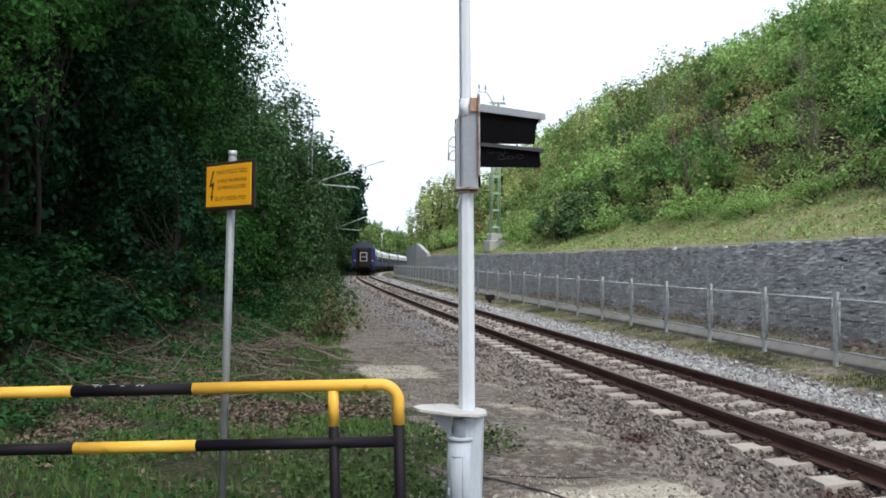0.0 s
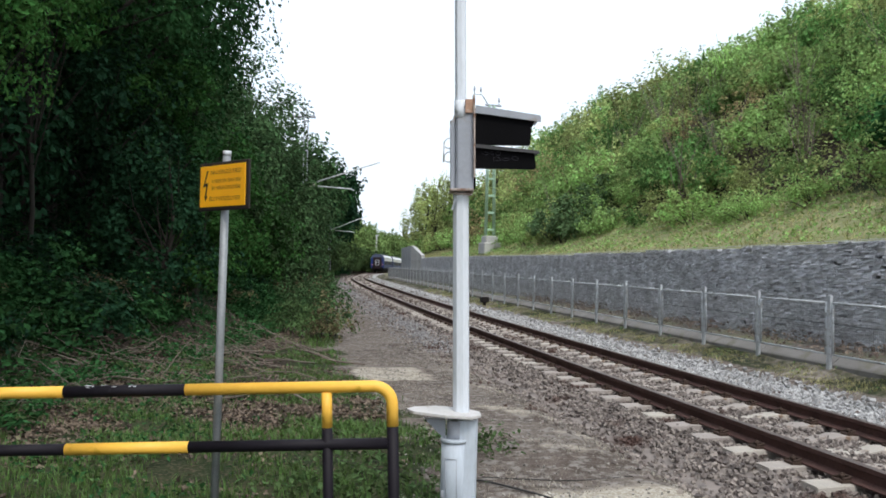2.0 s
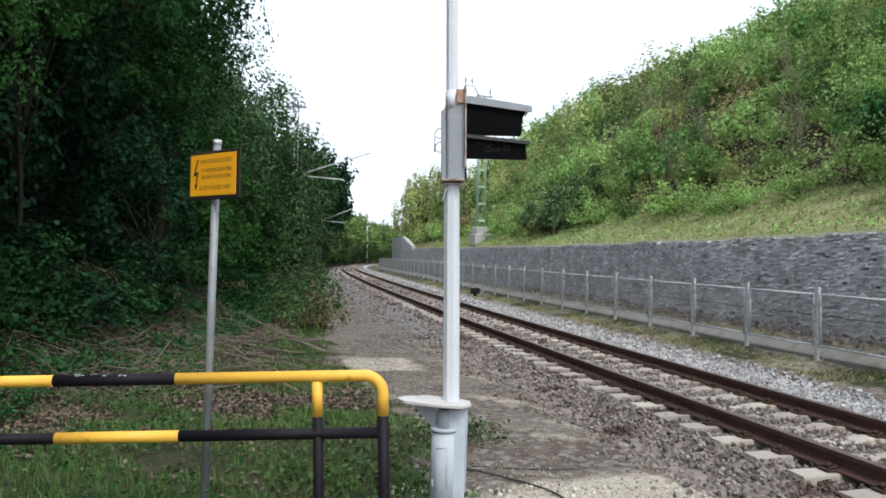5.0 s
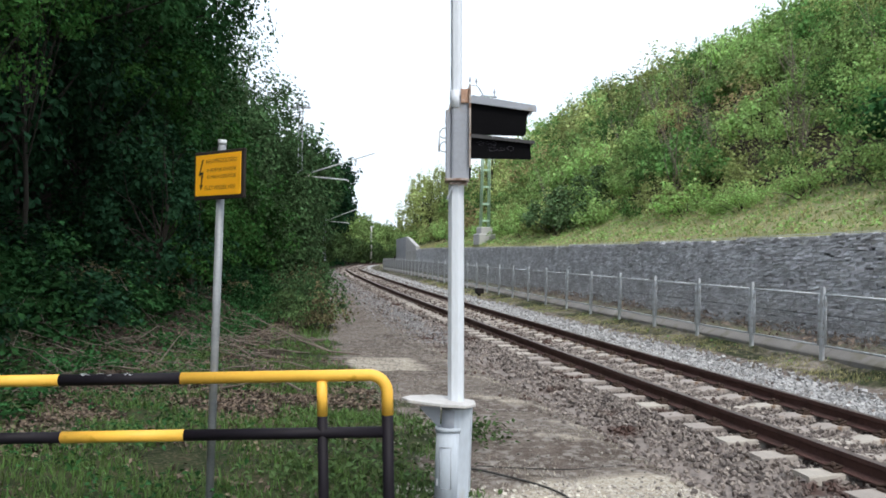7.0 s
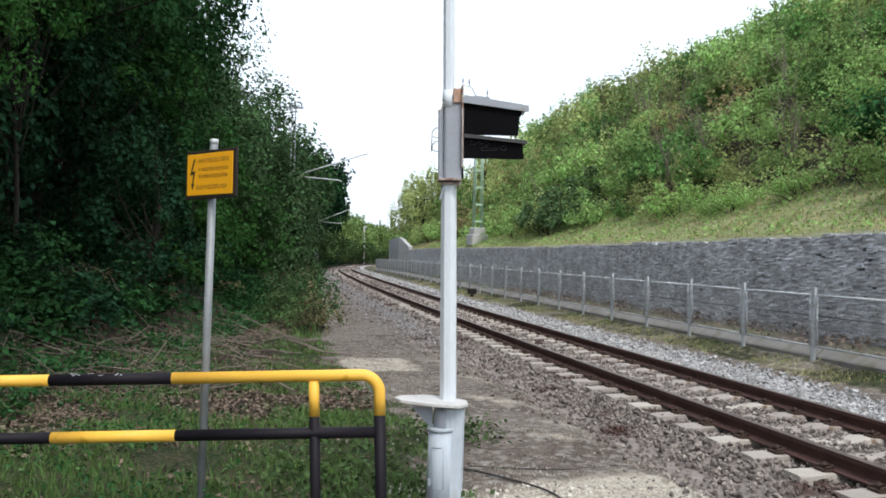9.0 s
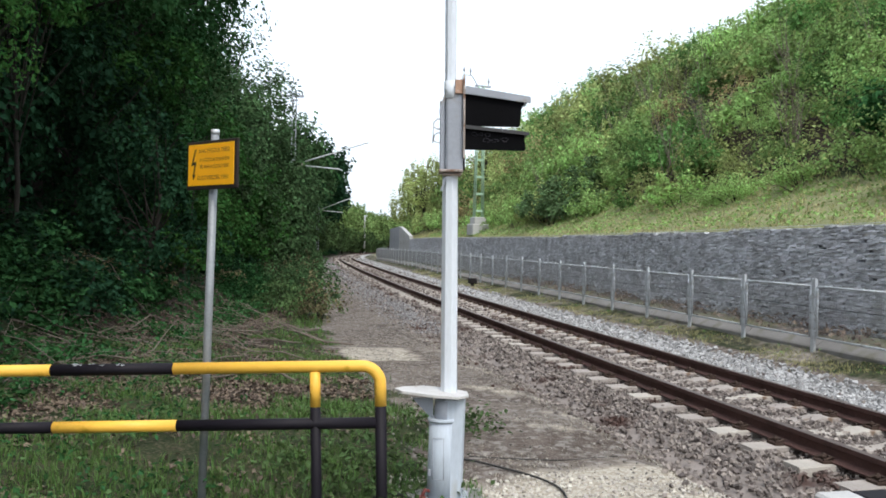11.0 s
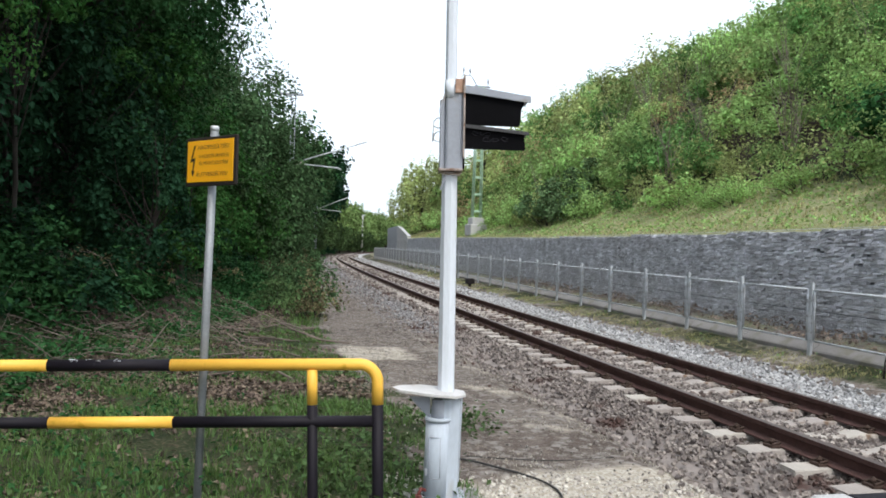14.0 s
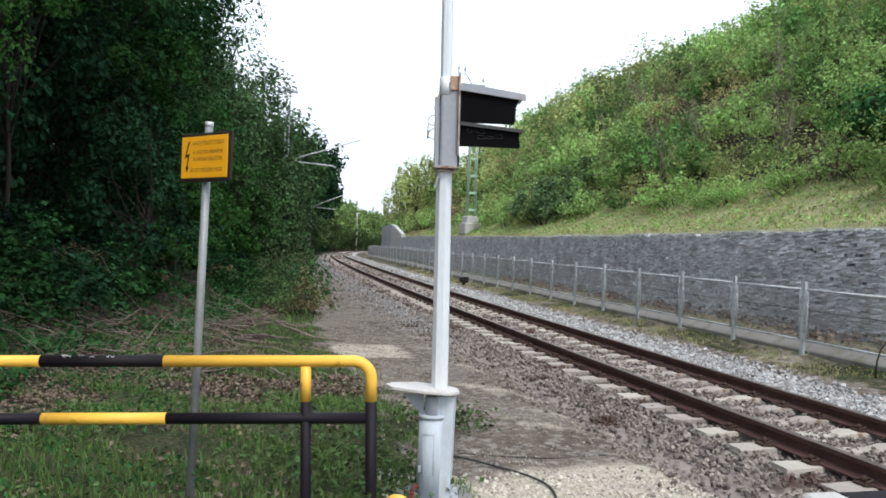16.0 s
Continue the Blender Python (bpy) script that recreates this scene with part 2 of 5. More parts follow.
M_GROUND = ground_mat()


# ---- building helpers ----
def part(name, bm, material, parent, label=""):
    """One mesh object of a bmesh, under a thing or a part."""
    me = bpy.data.meshes.new(name)
    bm.to_mesh(me)
    bm.free()
    for m in material if isinstance(material, (list, tuple)) else [material]:
        me.materials.append(m)
    ob = new(name, me)
    ob.parent = parent
    return tagged(ob, label)


def raw(name, verts, faces, material, parent=None, label="", smooth=False):
    me = bpy.data.meshes.new(name)
    me.from_pydata(verts.tolist() if isinstance(verts, np.ndarray) else verts, [], faces.tolist() if isinstance(faces, np.ndarray) else faces)
    for m in material if isinstance(material, (list, tuple)) else [material]:
        me.materials.append(m)
    if smooth:
        me.shade_smooth()
    ob = new(name, me)
    ob.parent = parent
    return tagged(ob, label)


def thing(name, label, category, group="", kind="", m=None):
    ob = tagged(new(name), label, category, group, kind)
    if m is not None:
        ob.matrix_basis = m
    return ob


def box(bm, size, at=(0, 0, 0), rot=(0, 0, 0), bevel=0.0, mi=0):
    r = bmesh.ops.create_cube(bm, size=1.0, matrix=pose(*at, *rot) @ Matrix.Diagonal((*size, 1)))
    fs = list({f for v in r["verts"] for f in v.link_faces})
    if bevel:
        es = list({e for v in r["verts"] for e in v.link_edges})
        fs = bmesh.ops.bevel(bm, geom=es, offset=bevel, segments=1, affect="EDGES", profile=0.5)["faces"] + [f for f in fs if f.is_valid]
    for f in fs:
        f.material_index = mi
    return fs


def tube(bm, pts, rad, seg=10, caps=True, mi=0):
    """A round tube along points; rad is one radius or one for each point."""
    pts = [Vector(p) for p in pts]
    rads = rad if isinstance(rad, (list, tuple)) else [rad] * len(pts)
    rings, up = [], None
    for i, p in enumerate(pts):
        d = (pts[min(i + 1, len(pts) - 1)] - pts[max(i - 1, 0)]).normalized()
        if up is None:
            up = d.orthogonal().normalized()
        up = (up - d * up.dot(d)).normalized()
        side = d.cross(up)
        rings.append([bm.verts.new(p + (up * math.cos(a) + side * math.sin(a)) * rads[i]) for a in [2 * math.pi * k / seg for k in range(seg)]])
    for a, b in zip(rings, rings[1:]):
        for k in range(seg):
            f = bm.faces.new((a[k], a[(k + 1) % seg], b[(k + 1) % seg], b[k]))
            f.smooth, f.material_index = True, mi
    if caps:
        bm.faces.new(rings[0][::-1]).material_index = mi
        bm.faces.new(rings[-1]).material_index = mi


def prism(bm, outline, y0, y1, mi=0):
    """An outline in x and z, drawn out from y0 to y1."""
    a = [bm.verts.new((x, y0, z)) for x, z in outline]
    b = [bm.verts.new((x, y1, z)) for x, z in outline]
    n = len(a)
    fs = [bm.faces.new(a), bm.faces.new(b[::-1])] + [bm.faces.new((a[k], b[k], b[(k + 1) % n], a[(k + 1) % n])) for k in range(n)]
    for f in fs:
        f.material_index = mi
    bmesh.ops.recalc_face_normals(bm, faces=fs)


# ---- the line: distance along the track and offset to its right ----
S_TAB = np.arange(-120.0, 1001.0, 0.5)


def bend(s):
    return -radians(12.0) + np.interp(s, [-200, 30, 190, 1100], [-0.16, 0.024, 0.232, 0.96])


_a = bend(S_TAB)
_x, _y = np.cumsum(np.sin(_a)) * 0.5, np.cumsum(np.cos(_a)) * 0.5
_i0 = int(np.argmin(abs(S_TAB)))
_x, _y = _x - _x[_i0] + 3.89, _y - _y[_i0] + 8.0


DROP_S, DROP_Z = [45, 62, 92, 132, 190, 230, 400], [0, -0.1, -0.42, -0.75, -1.25, -1.75, -2.3]   # the line falls away past the curve


def at(s, off, z=0.0):
    """World places of distances s along the line, offsets to the right and heights."""
    s, off, z = np.broadcast_arrays(np.asarray(s, float), off, z)
    x, y, a = np.interp(s, S_TAB, _x), np.interp(s, S_TAB, _y), bend(s)
    return np.stack([x + off * np.cos(a), y - off * np.sin(a), z + np.interp(s, DROP_S, DROP_Z)], -1)


def on_line(s, off, z=0.0, turn=0.0):
    p = at(s, off, z)
    return pose(*p.tolist(), 0, 0, -math.degrees(float(bend(np.array(s)))) + turn)


def line_of(x, y):
    """Distance and offset of a world place."""
    k = int(np.argmin((_x - x) ** 2 + (_y - y) ** 2))
    a = bend(S_TAB[k])
    dx, dy = x - _x[k], y - _y[k]
    return float(S_TAB[k] + dx * math.sin(a) + dy * math.cos(a)), float(dx * math.cos(a) - dy * math.sin(a))


def bumps(x, y, scale):
    """A cheap smooth field of about -1 to 1."""
    return (np.sin(x * 1.7 / scale + 1.3 * np.sin(y * 0.9 / scale)) + np.sin(y * 2.1 / scale + 1.1 * np.sin(x * 1.3 / scale + 2)) + np.sin((x + y) * 3.1 / scale + 0.7)) / 3


def edge_left(s):
    """Offset of the edge between the path and the bank."""
    return np.interp(s, [-20, -2, 2, 6, 14, 50, 100], [-4.7, -4.1, -4.0, -4.35, -4.0, -3.05, -2.75])


def toe_left(s):
    return np.interp(s, [-20, 4, 9, 16, 50, 100], [-9.0, -8.2, -6.8, -5.4, -3.9, -3.6])


WALL_OFF, WALL_TOP = 4.05, 1.93


def wall_rise(s):
    """How much higher the gabions stand near the crossing."""
    return np.interp(s, [4, 10, 22], [0.17, 0.09, 0.0])



def hill_shift(s):
    """The bank stands back where the retaining wall ends."""
    return np.interp(s, [68, 84, 300], [0, 4.5, 6.0])


def height(s, off):
    """The ground's height."""
    s, off = np.broadcast_arrays(np.asarray(s, float), np.asarray(off, float))
    near = np.interp(s, [-30, 0, 5, 12], [-0.06, -0.06, -0.14, -0.3])
    z = np.interp(off, [-2.45, -1.9, 2.3, 3.0], [0, 1, 1, 0]) * -0.3
    z = z + np.where(off < -1.9, near * np.interp(off, [-2.45, -1.9], [1, 0]), 0)
    z = np.where(off > 1.9, np.interp(off, [1.9, 2.4, 3.1, 3.45, 4.2], [-0.3, -0.14, -0.03, 0.17, 0.3]), z)
    toe = toe_left(s)
    up = np.clip(toe - off, 0, None)
    z = z + np.where(up < 1.5, up * up * 0.2, 0.45 + (up - 1.5) * 0.62) * (up > 0)
    z = np.where(up > 9, 0.45 + 7.5 * 0.62 + near + (up - 9) * 0.08, z)
    d = off - WALL_OFF - 0.5 - hill_shift(s)
    hill = np.interp(d, [0, 2.3, 4, 12, 15, 22, 60], [WALL_TOP - 0.04, 2.95, 4.2, 11.4, 12.6, 13.2, 14])
    far = np.interp(s, [-10, 60, 110, 400], [1, 1, 0.92, 0.9])
    z = np.where(d > -0.12, WALL_TOP - 0.04 + (hill - WALL_TOP + 0.04) * far, z)
    z = z + np.where(d > -0.12, wall_rise(s) * np.interp(d, [0, 6], [1, 0]), 0)
    rough = 0.025 * bumps(s, off, 0.5) + 0.12 * bumps(s, off, 2.2) * np.clip((up + np.clip(d, 0, 9)) / 2, 0, 1)
    return z + rough * (abs(off) > 2.6)


def ground_z(x, y):
    s, o = line_of(x, y)
    return float(height(s, o))


rng = np.random.default_rng(7)


# ---- ground: one sheet to the horizon ----
def ground():
    ss = np.concatenate([[-110, -60, -35, -22], np.arange(-14, 26, 0.2), np.arange(26, 60, 0.6), np.arange(60, 160, 2), [170, 185, 205, 240, 290, 360, 450, 560, 700, 850, 990]])
    oo = np.concatenate([[-520, -250, -120, -60, -35, -25, -20, -17], np.arange(-15, 4.25, 0.2), [4.3, 4.38, 4.46, 4.7], np.arange(5, 24, 0.6), [27, 32, 40, 60, 110, 200, 350, 560]])
    S, O = np.meshgrid(ss, oo, indexing="ij")
    Z = height(S, O)
    V = at(S, O, Z).reshape(-1, 3)
    ns, no = len(ss), len(oo)
    i = np.arange((ns - 1) * (no - 1))
    a = i // (no - 1) * no + i % (no - 1)
    F = np.stack([a, a + no, a + no + 1, a + 1], 1)
    ob = raw("ground", V, F[:, ::-1], M_GROUND, smooth=True)
    tagged(ob, "grass, brown dirt path and leaf-littered banks beside the track", "ground", kind="structure")
    toe, edge = toe_left(S), edge_left(S)
    wob = bumps(S, O, 1.1) * 0.35
    up = toe - O
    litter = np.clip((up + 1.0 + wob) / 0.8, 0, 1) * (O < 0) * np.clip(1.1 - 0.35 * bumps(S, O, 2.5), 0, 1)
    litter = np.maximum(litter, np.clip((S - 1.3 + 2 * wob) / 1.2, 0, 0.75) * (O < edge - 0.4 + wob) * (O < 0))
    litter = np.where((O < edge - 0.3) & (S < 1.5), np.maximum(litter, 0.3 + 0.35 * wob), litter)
    # dark litter tone below the slope's shrubs puts shade into their gaps
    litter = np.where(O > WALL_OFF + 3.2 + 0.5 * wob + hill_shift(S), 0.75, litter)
    dirt = np.where((O > edge + wob) & (O < 2.4), 1.0, 0.0)
    dirt = np.where((O >= 2.4) & (O < 4.4), 0.5 + 0.6 * wob, dirt)
    dirt = np.where(O > 4.4, 0.0, dirt)
    bank = np.where(O > 3.4, 1.0, np.where(O > 2.0, 0.45 + 0.9 * wob, 0.0))
    chalk = np.clip((-1.1 - S - 0.2 * (O + 3) + wob) / 0.6, 0, 1) * np.clip((O + 4.6 + wob) / 0.7, 0, 1) * (O < -1.6)
    chalk = np.maximum(chalk, ((O > -3.7) & (O < -2.0) & (S > -4) & (S < 9)) * (0.17 + 0.42 * bumps(S, O, 0.5) + 0.3 * wob))
    chalk = np.maximum(chalk, (abs(S - 5.6 + wob) < 0.8) * (abs(O + 3.7) < 0.6) * 0.6)
    chalk = np.maximum(chalk, ((O > 2.2) & (O < 3.2)) * (0.3 + 0.6 * wob))
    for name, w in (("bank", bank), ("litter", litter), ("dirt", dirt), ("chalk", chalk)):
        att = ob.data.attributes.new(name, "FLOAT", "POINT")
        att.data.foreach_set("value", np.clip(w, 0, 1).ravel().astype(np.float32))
    return ob


ground()

CUBE = np.array([(-1, -1, -1), (1, -1, -1), (1, 1, -1), (-1, 1, -1), (-1, -1, 1), (1, -1, 1), (1, 1, 1), (-1, 1, 1)]) * 0.5
CUBE_F = np.array([(0, 3, 2, 1), (4, 5, 6, 7), (0, 1, 5, 4), (1, 2, 6, 5), (2, 3, 7, 6), (3, 0, 4, 7)])


def spin(n):
    q = rng.normal(size=(n, 4))
    q /= np.linalg.norm(q, axis=1)[:, None]
    w, x, y, z = q.T
    return np.stack([1 - 2 * (y * y + z * z), 2 * (x * y - z * w), 2 * (x * z + y * w), 2 * (x * y + z * w), 1 - 2 * (x * x + z * z), 2 * (y * z - x * w),
                     2 * (x * z - y * w), 2 * (y * z + x * w), 1 - 2 * (x * x + y * y)], 1).reshape(n, 3, 3)


def stones(name, s, off, z, size, material, label, category, parent=None):
    n = len(s)
    V = CUBE[None] * (1 + rng.uniform(-0.35, 0.35, (n, 8, 3))) * rng.uniform(0.6, 1.25, (n, 1, 3)) * size[:, None, None]
    V = np.einsum("nij,nkj->nki", spin(n), V) + at(s, off, z)[:, None, :]
    F = (CUBE_F[None] + 8 * np.arange(n)[:, None, None]).reshape(-1, 4)
    ob = raw(name, V.reshape(-1, 3), F, material, parent)
    return tagged(ob, label, category, kind="stuff")


def ballast_z(off, s=0.0):
    """Height of the ballast; farther on it covers the sleepers' ends."""
    return np.interp(s, [14, 28], [0, 0.025]) + np.interp(off, [-2.5, -2.1, -1.5, -1.25, 0, 1.25, 1.45, 2.0, 2.6], [-0.34, -0.27, -0.195, -0.178, -0.21, -0.238, -0.22, -0.2, -0.13])


# bed under the stones
bed_s = np.concatenate([np.arange(-14, 60, 1.0), np.arange(60, 960, 6.0)])
bed_o = np.array([-2.3, -1.7, -0.9, 0, 0.9, 1.8, 2.7])
S, O = np.meshgrid(bed_s, bed_o, indexing="ij")
V = at(S, O, ballast_z(O, S) - 0.025).reshape(-1, 3)
i = np.arange((len(bed_s) - 1) * 6)
a = i // 6 * 7 + i % 6
bed = raw("ballast_bed", V, np.stack([a + 1, a + 8, a + 7, a], 1), [M_BALLAST, M_BALLAST_GREY], smooth=True)
bed.data.polygons.foreach_set("material_index", (i % 6 >= 4).astype(np.int32))
tagged(bed, "dark brown ballast bed under the track", "ballast", kind="structure")

for lo, hi, n, size in ((-5, 3, 12500, 0.031), (3, 12, 9000, 0.036), (12, 45, 4500, 0.058), (45, 120, 900, 0.1)):
    s, off = rng.uniform(lo, hi, n), rng.uniform(-2.0, 1.75, n)
    off = np.where(off < -1.75, off + 0.6 * (rng.random(n) - 0.6), off)
    stones("ballast_stones", s, off, ballast_z(off, s) + rng.uniform(-0.015, 0.02, n), size * rng.uniform(0.6, 1.25, n), M_BALLAST, "brown rust-stained crushed stone ballast round the sleepers", "ballast")
for lo, hi, n, size in ((-5, 6, 5200, 0.043), (6, 20, 4600, 0.048), (20, 90, 2600, 0.06)):
    s, off = rng.uniform(lo, hi, n), 1.1 + np.abs(rng.normal(0, 0.66, n))
    off = np.where(off > 2.4, rng.uniform(1.3, 2.3, n), off)
    stones("pale_ballast_stones", s, off, ballast_z(off, s) + 0.012 + rng.uniform(-0.01, 0.02, n), size * rng.uniform(0.6, 1.2, n), M_BALLAST_GREY, "fresh pale grey ballast stones on the track shoulder", "ballast")
# grey stones thrown to the path side, farther off
for lo, hi, n, size in ((9, 25, 2600, 0.034), (25, 90, 3000, 0.05)):
    s, off = rng.uniform(lo, hi, n), -1.5 - np.abs(rng.normal(0, 0.5, n))
    stones("grey_grit", s, off, np.maximum(ballast_z(off, s), height(s, off)) + 0.004, size * rng.uniform(0.5, 1.2, n), M_GRIT, "grey gravel spread between the track and the path", "gravel")
# pale gravel by the crossing, and loose stones on the path
n = 8500
s, off = rng.uniform(-6, 0, n), rng.uniform(-4.6, -1.9, n)
keep = s < -1.5 - 0.2 * (off + 3) + 0.4 * bumps(s, off, 0.8)
s, off = s[keep], off[keep]
stones("pale_gravel", s, off, height(s, off) + 0.004, 0.0145 * rng.uniform(0.5, 1.8, len(s)), M_CHALK, "pale limestone gravel spread beside the crossing", "gravel")
n = 3600
s, off = rng.uniform(-4, 16, n), rng.uniform(-4.4, -2.3, n)
stones("path_pebbles", s, off, height(s, off) + 0.002, 0.0095 * rng.uniform(0.5, 2.0, n) ** 1.2, M_PEBBLE, "scattered pale pebbles on the dirt path", "gravel")

n = 1700
s, off = rng.uniform(-4, 20, n), -1.95 - np.abs(rng.normal(0, 0.3, n))
stones("strewn_ballast", s, off, height(s, off) + 0.006, 0.035 * rng.uniform(0.4, 1.2, n), M_BALLAST, "loose ballast stones strewn along the edge of the path", "gravel")

# ---- track ----
track = thing("railway_track", "single railway track, rusty rails on pale concrete sleepers", "railway track")
CANT = 0.044


def rail(off, zt):
    prof = np.array([(-0.036, 0), (-0.036, -0.038), (-0.01, -0.052), (-0.01, -0.12), (-0.075, -0.146), (-0.075, -0.158), (0.075, -0.158), (0.075, -0.146), (0.01, -0.12), (0.01, -0.052), (0.036, -0.038), (0.036, 0)])
    ss = np.concatenate([np.arange(-14, 60, 0.5), np.arange(60, 200, 1.0), np.arange(200, 960, 6)])
    n = len(prof)
    V = at(ss[:, None], off + prof[None, :, 0], zt + prof[None, :, 1]).reshape(-1, 3)
    i = np.arange((len(ss) - 1) * n)
    r, c = i // n * n, i % n
    F = np.stack([r + c, r + n + c, r + n + (c + 1) % n, r + (c + 1) % n], 1)
    ob = raw("rail", V, F, [M_RAIL, M_RAILTOP], track)
    ob.data.polygons.foreach_set("material_index", (c == n - 1).astype(np.int32))
    return ob


rail(-0.7535, CANT / 2)
rail(0.7535, -CANT / 2)


def sleeper_mesh(seed):
    r = random.Random(seed)
    bm = bmesh.new()
    prof = [(-1.21, -0.19), (-1.19, -0.012), (-0.95, 0.0), (-0.45, 0.004), (-0.3, -0.03), (0.3, -0.03), (0.45, 0.004), (0.95, 0), (1.19, -0.012), (1.21, -0.19)]
    rows = []
    for y, dz in ((-0.145, -0.19), (-0.115, -0.008), (-0.1, 0.0), (0.1, 0.0), (0.115, -0.008), (0.145, -0.19)):
        rows.append([bm.verts.new((x + r.uniform(-0.008, 0.008), y + r.uniform(-0.006, 0.006), (z + dz if dz > -0.1 else -0.19) + r.uniform(-0.004, 0.003))) for x, z in prof])
    for p, q in zip(rows, rows[1:]):
        for k in range(len(prof) - 1):
            bm.faces.new((p[k], p[k + 1], q[k + 1], q[k]))
    bm.faces.new(rows[0][::-1] + []), bm.faces.new(rows[-1])
    bm.faces.new([q[0] for q in rows]), bm.faces.new([q[-1] for q in rows][::-1])
    bmesh.ops.recalc_face_normals(bm, faces=bm.faces[:])
    me = bpy.data.meshes.new("sleeper")
    bm.to_mesh(me)
    bm.free()
    me.materials.append(M_SLEEPER)
    return me


def clip_mesh():
    bm = bmesh.new()
    box(bm, (0.1, 0.13, 0.03), (0.02, 0, 0.01), bevel=0.006)
    tube(bm, [(0.02, 0, 0), (0.02, 0, 0.075)], 0.016, 6)
    tube(bm, [(0.02, 0, 0.035), (0.02, 0, 0.062)], 0.026, 6)
    tube(bm, [(0.06, -0.055, 0.03), (-0.03, -0.04, 0.045), (-0.035, 0.04, 0.045), (0.06, 0.055, 0.03)], 0.012, 6)
    me = bpy.data.meshes.new("rail_clip")
    bm.to_mesh(me)
    bm.free()
    me.materials.append(M_CLIP)
    return me


SLEEPERS, CLIP = [sleeper_mesh(k) for k in range(5)], clip_mesh()
tilt = math.degrees(math.atan2(CANT, 1.507))
for k in range(-9, 250):
    s = -1.30 + 0.145 + 0.6 * k
    sl = new("sleeper", SLEEPERS[k % 5])
    sl.parent = track
    sl.matrix_basis = on_line(s, random.uniform(-0.025, 0.025), -0.166) @ pose(0, 0, 0, 0, tilt, random.uniform(-0.7, 0.7))
    if k < 34:
        for sx, turn in ((-0.86, 180), (-0.647, 0), (0.647, 180), (0.86, 0)):
            c = new("rail_clip", CLIP)
            c.parent = sl
            c.matrix_basis = pose(sx, 0, 0.002, 0, 0, turn)

# ---- gabion wall on the far side ----
WALL_END = 53.5
wall = tagged(new("gabion_wall"), "dark grey dry-stone gabion retaining wall below the bank", "retaining wall", kind="structure")


def strip(name, s0, s1, step, outline, material, parent=None, label=""):
    """An outline in offset and height, drawn along the line."""
    ss = np.arange(s0, s1 + 1e-6, step)
    pr = np.array(outline)
    n = len(pr)
    V = at(ss[:, None], pr[None, :, 0], pr[None, :, 1]).reshape(-1, 3)
    i = np.arange((len(ss) - 1) * n)
    r, c = i // n * n, i % n
    F = np.stack([r + c, r + n + c, r + n + (c + 1) % n, r + (c + 1) % n], 1).tolist()
    F += [list(range(n))[::-1], [(len(ss) - 1) * n + k for k in range(n)]]
    return raw(name, V, F, material, parent, label)


W0, W1 = WALL_OFF + 0.05, WALL_OFF + 0.55
# core shows only between the stones; the gaps' shade is in its colour
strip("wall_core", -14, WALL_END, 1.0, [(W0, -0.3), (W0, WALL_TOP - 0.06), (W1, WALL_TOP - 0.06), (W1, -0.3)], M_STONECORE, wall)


def gabion_stones():
    shapes = []
    for k in range(6):
        V = CUBE * (1 + np.random.default_rng(k).uniform(-0.16, 0.16, (8, 3)))
        shapes.append(V)
    meshes = []
    for V in shapes:
        me = bpy.data.meshes.new("stone")
        me.from_pydata(V.tolist(), [], CUBE_F.tolist())
        me.materials.append(M_STONE)
        meshes.append(me)
    z, VV, count, singles = -0.12, [], 0, 0
    while z < WALL_TOP + 0.13:
        h = rng.uniform(0.03, 0.052)
        for joint in (0.62, 1.12, 1.6):
            if z < joint < z + h:
                h = max(joint - z, 0.03)
        s = -12 + rng.uniform(0, 0.3)
        while s < WALL_END - 0.15:
            ln = rng.uniform(0.08, 0.22) * (1.0 if s < 30 else 1.4)
            hh = h * rng.uniform(0.85, 1.12)
            q = float(np.interp(s, [10, 26], [1, 0.25]))
            dep, proud = 0.14, 0.03 + q * rng.uniform(-0.014, 0.014)
            if z > WALL_TOP - 0.05 + float(wall_rise(s)) or rng.random() < 0.025 * q:
                s += ln
                continue
            m = on_line(s + ln / 2, WALL_OFF + 0.07 - proud, z + hh / 2) @ pose(0, 0, 0, q * rng.uniform(-3, 3), q * rng.uniform(-3, 3), q * rng.uniform(-4, 4))
            k = int(rng.integers(6))
            sc = (dep, ln * 0.97, hh * 0.93)
            if 4.6 < s < 7.0 and singles < 300:
                st = new("stone", meshes[k])
                st.parent = wall
                st.matrix_basis = m @ Matrix.Diagonal((*sc, 1))
                singles += 1
            else:
                mm = np.array(m)
                VV.append((shapes[k] * sc) @ mm[:3, :3].T + mm[:3, 3])
                count += 1
            s += ln + rng.uniform(0, 0.012)
        z += h + (0.022 if any(abs(z + h - j) < 0.012 for j in (0.62, 1.12, 1.6)) else 0)
    ob = raw("stones", np.concatenate(VV), (CUBE_F[None] + 8 * np.arange(count)[:, None, None]).reshape(-1, 4), M_STONE, wall)
    tagged(ob, kind="stuff")


gabion_stones()
# wire of the baskets
bm = bmesh.new()
for z in (0.62, 1.12, 1.6, WALL_TOP):
    tube(bm, [at(s, WALL_OFF - 0.015, z + (float(wall_rise(s)) if z == WALL_TOP else 0)).tolist() for s in np.arange(-12, WALL_END, 2.0)], 0.006, 4)
part("basket_wire", bm, M_WIRE, wall)
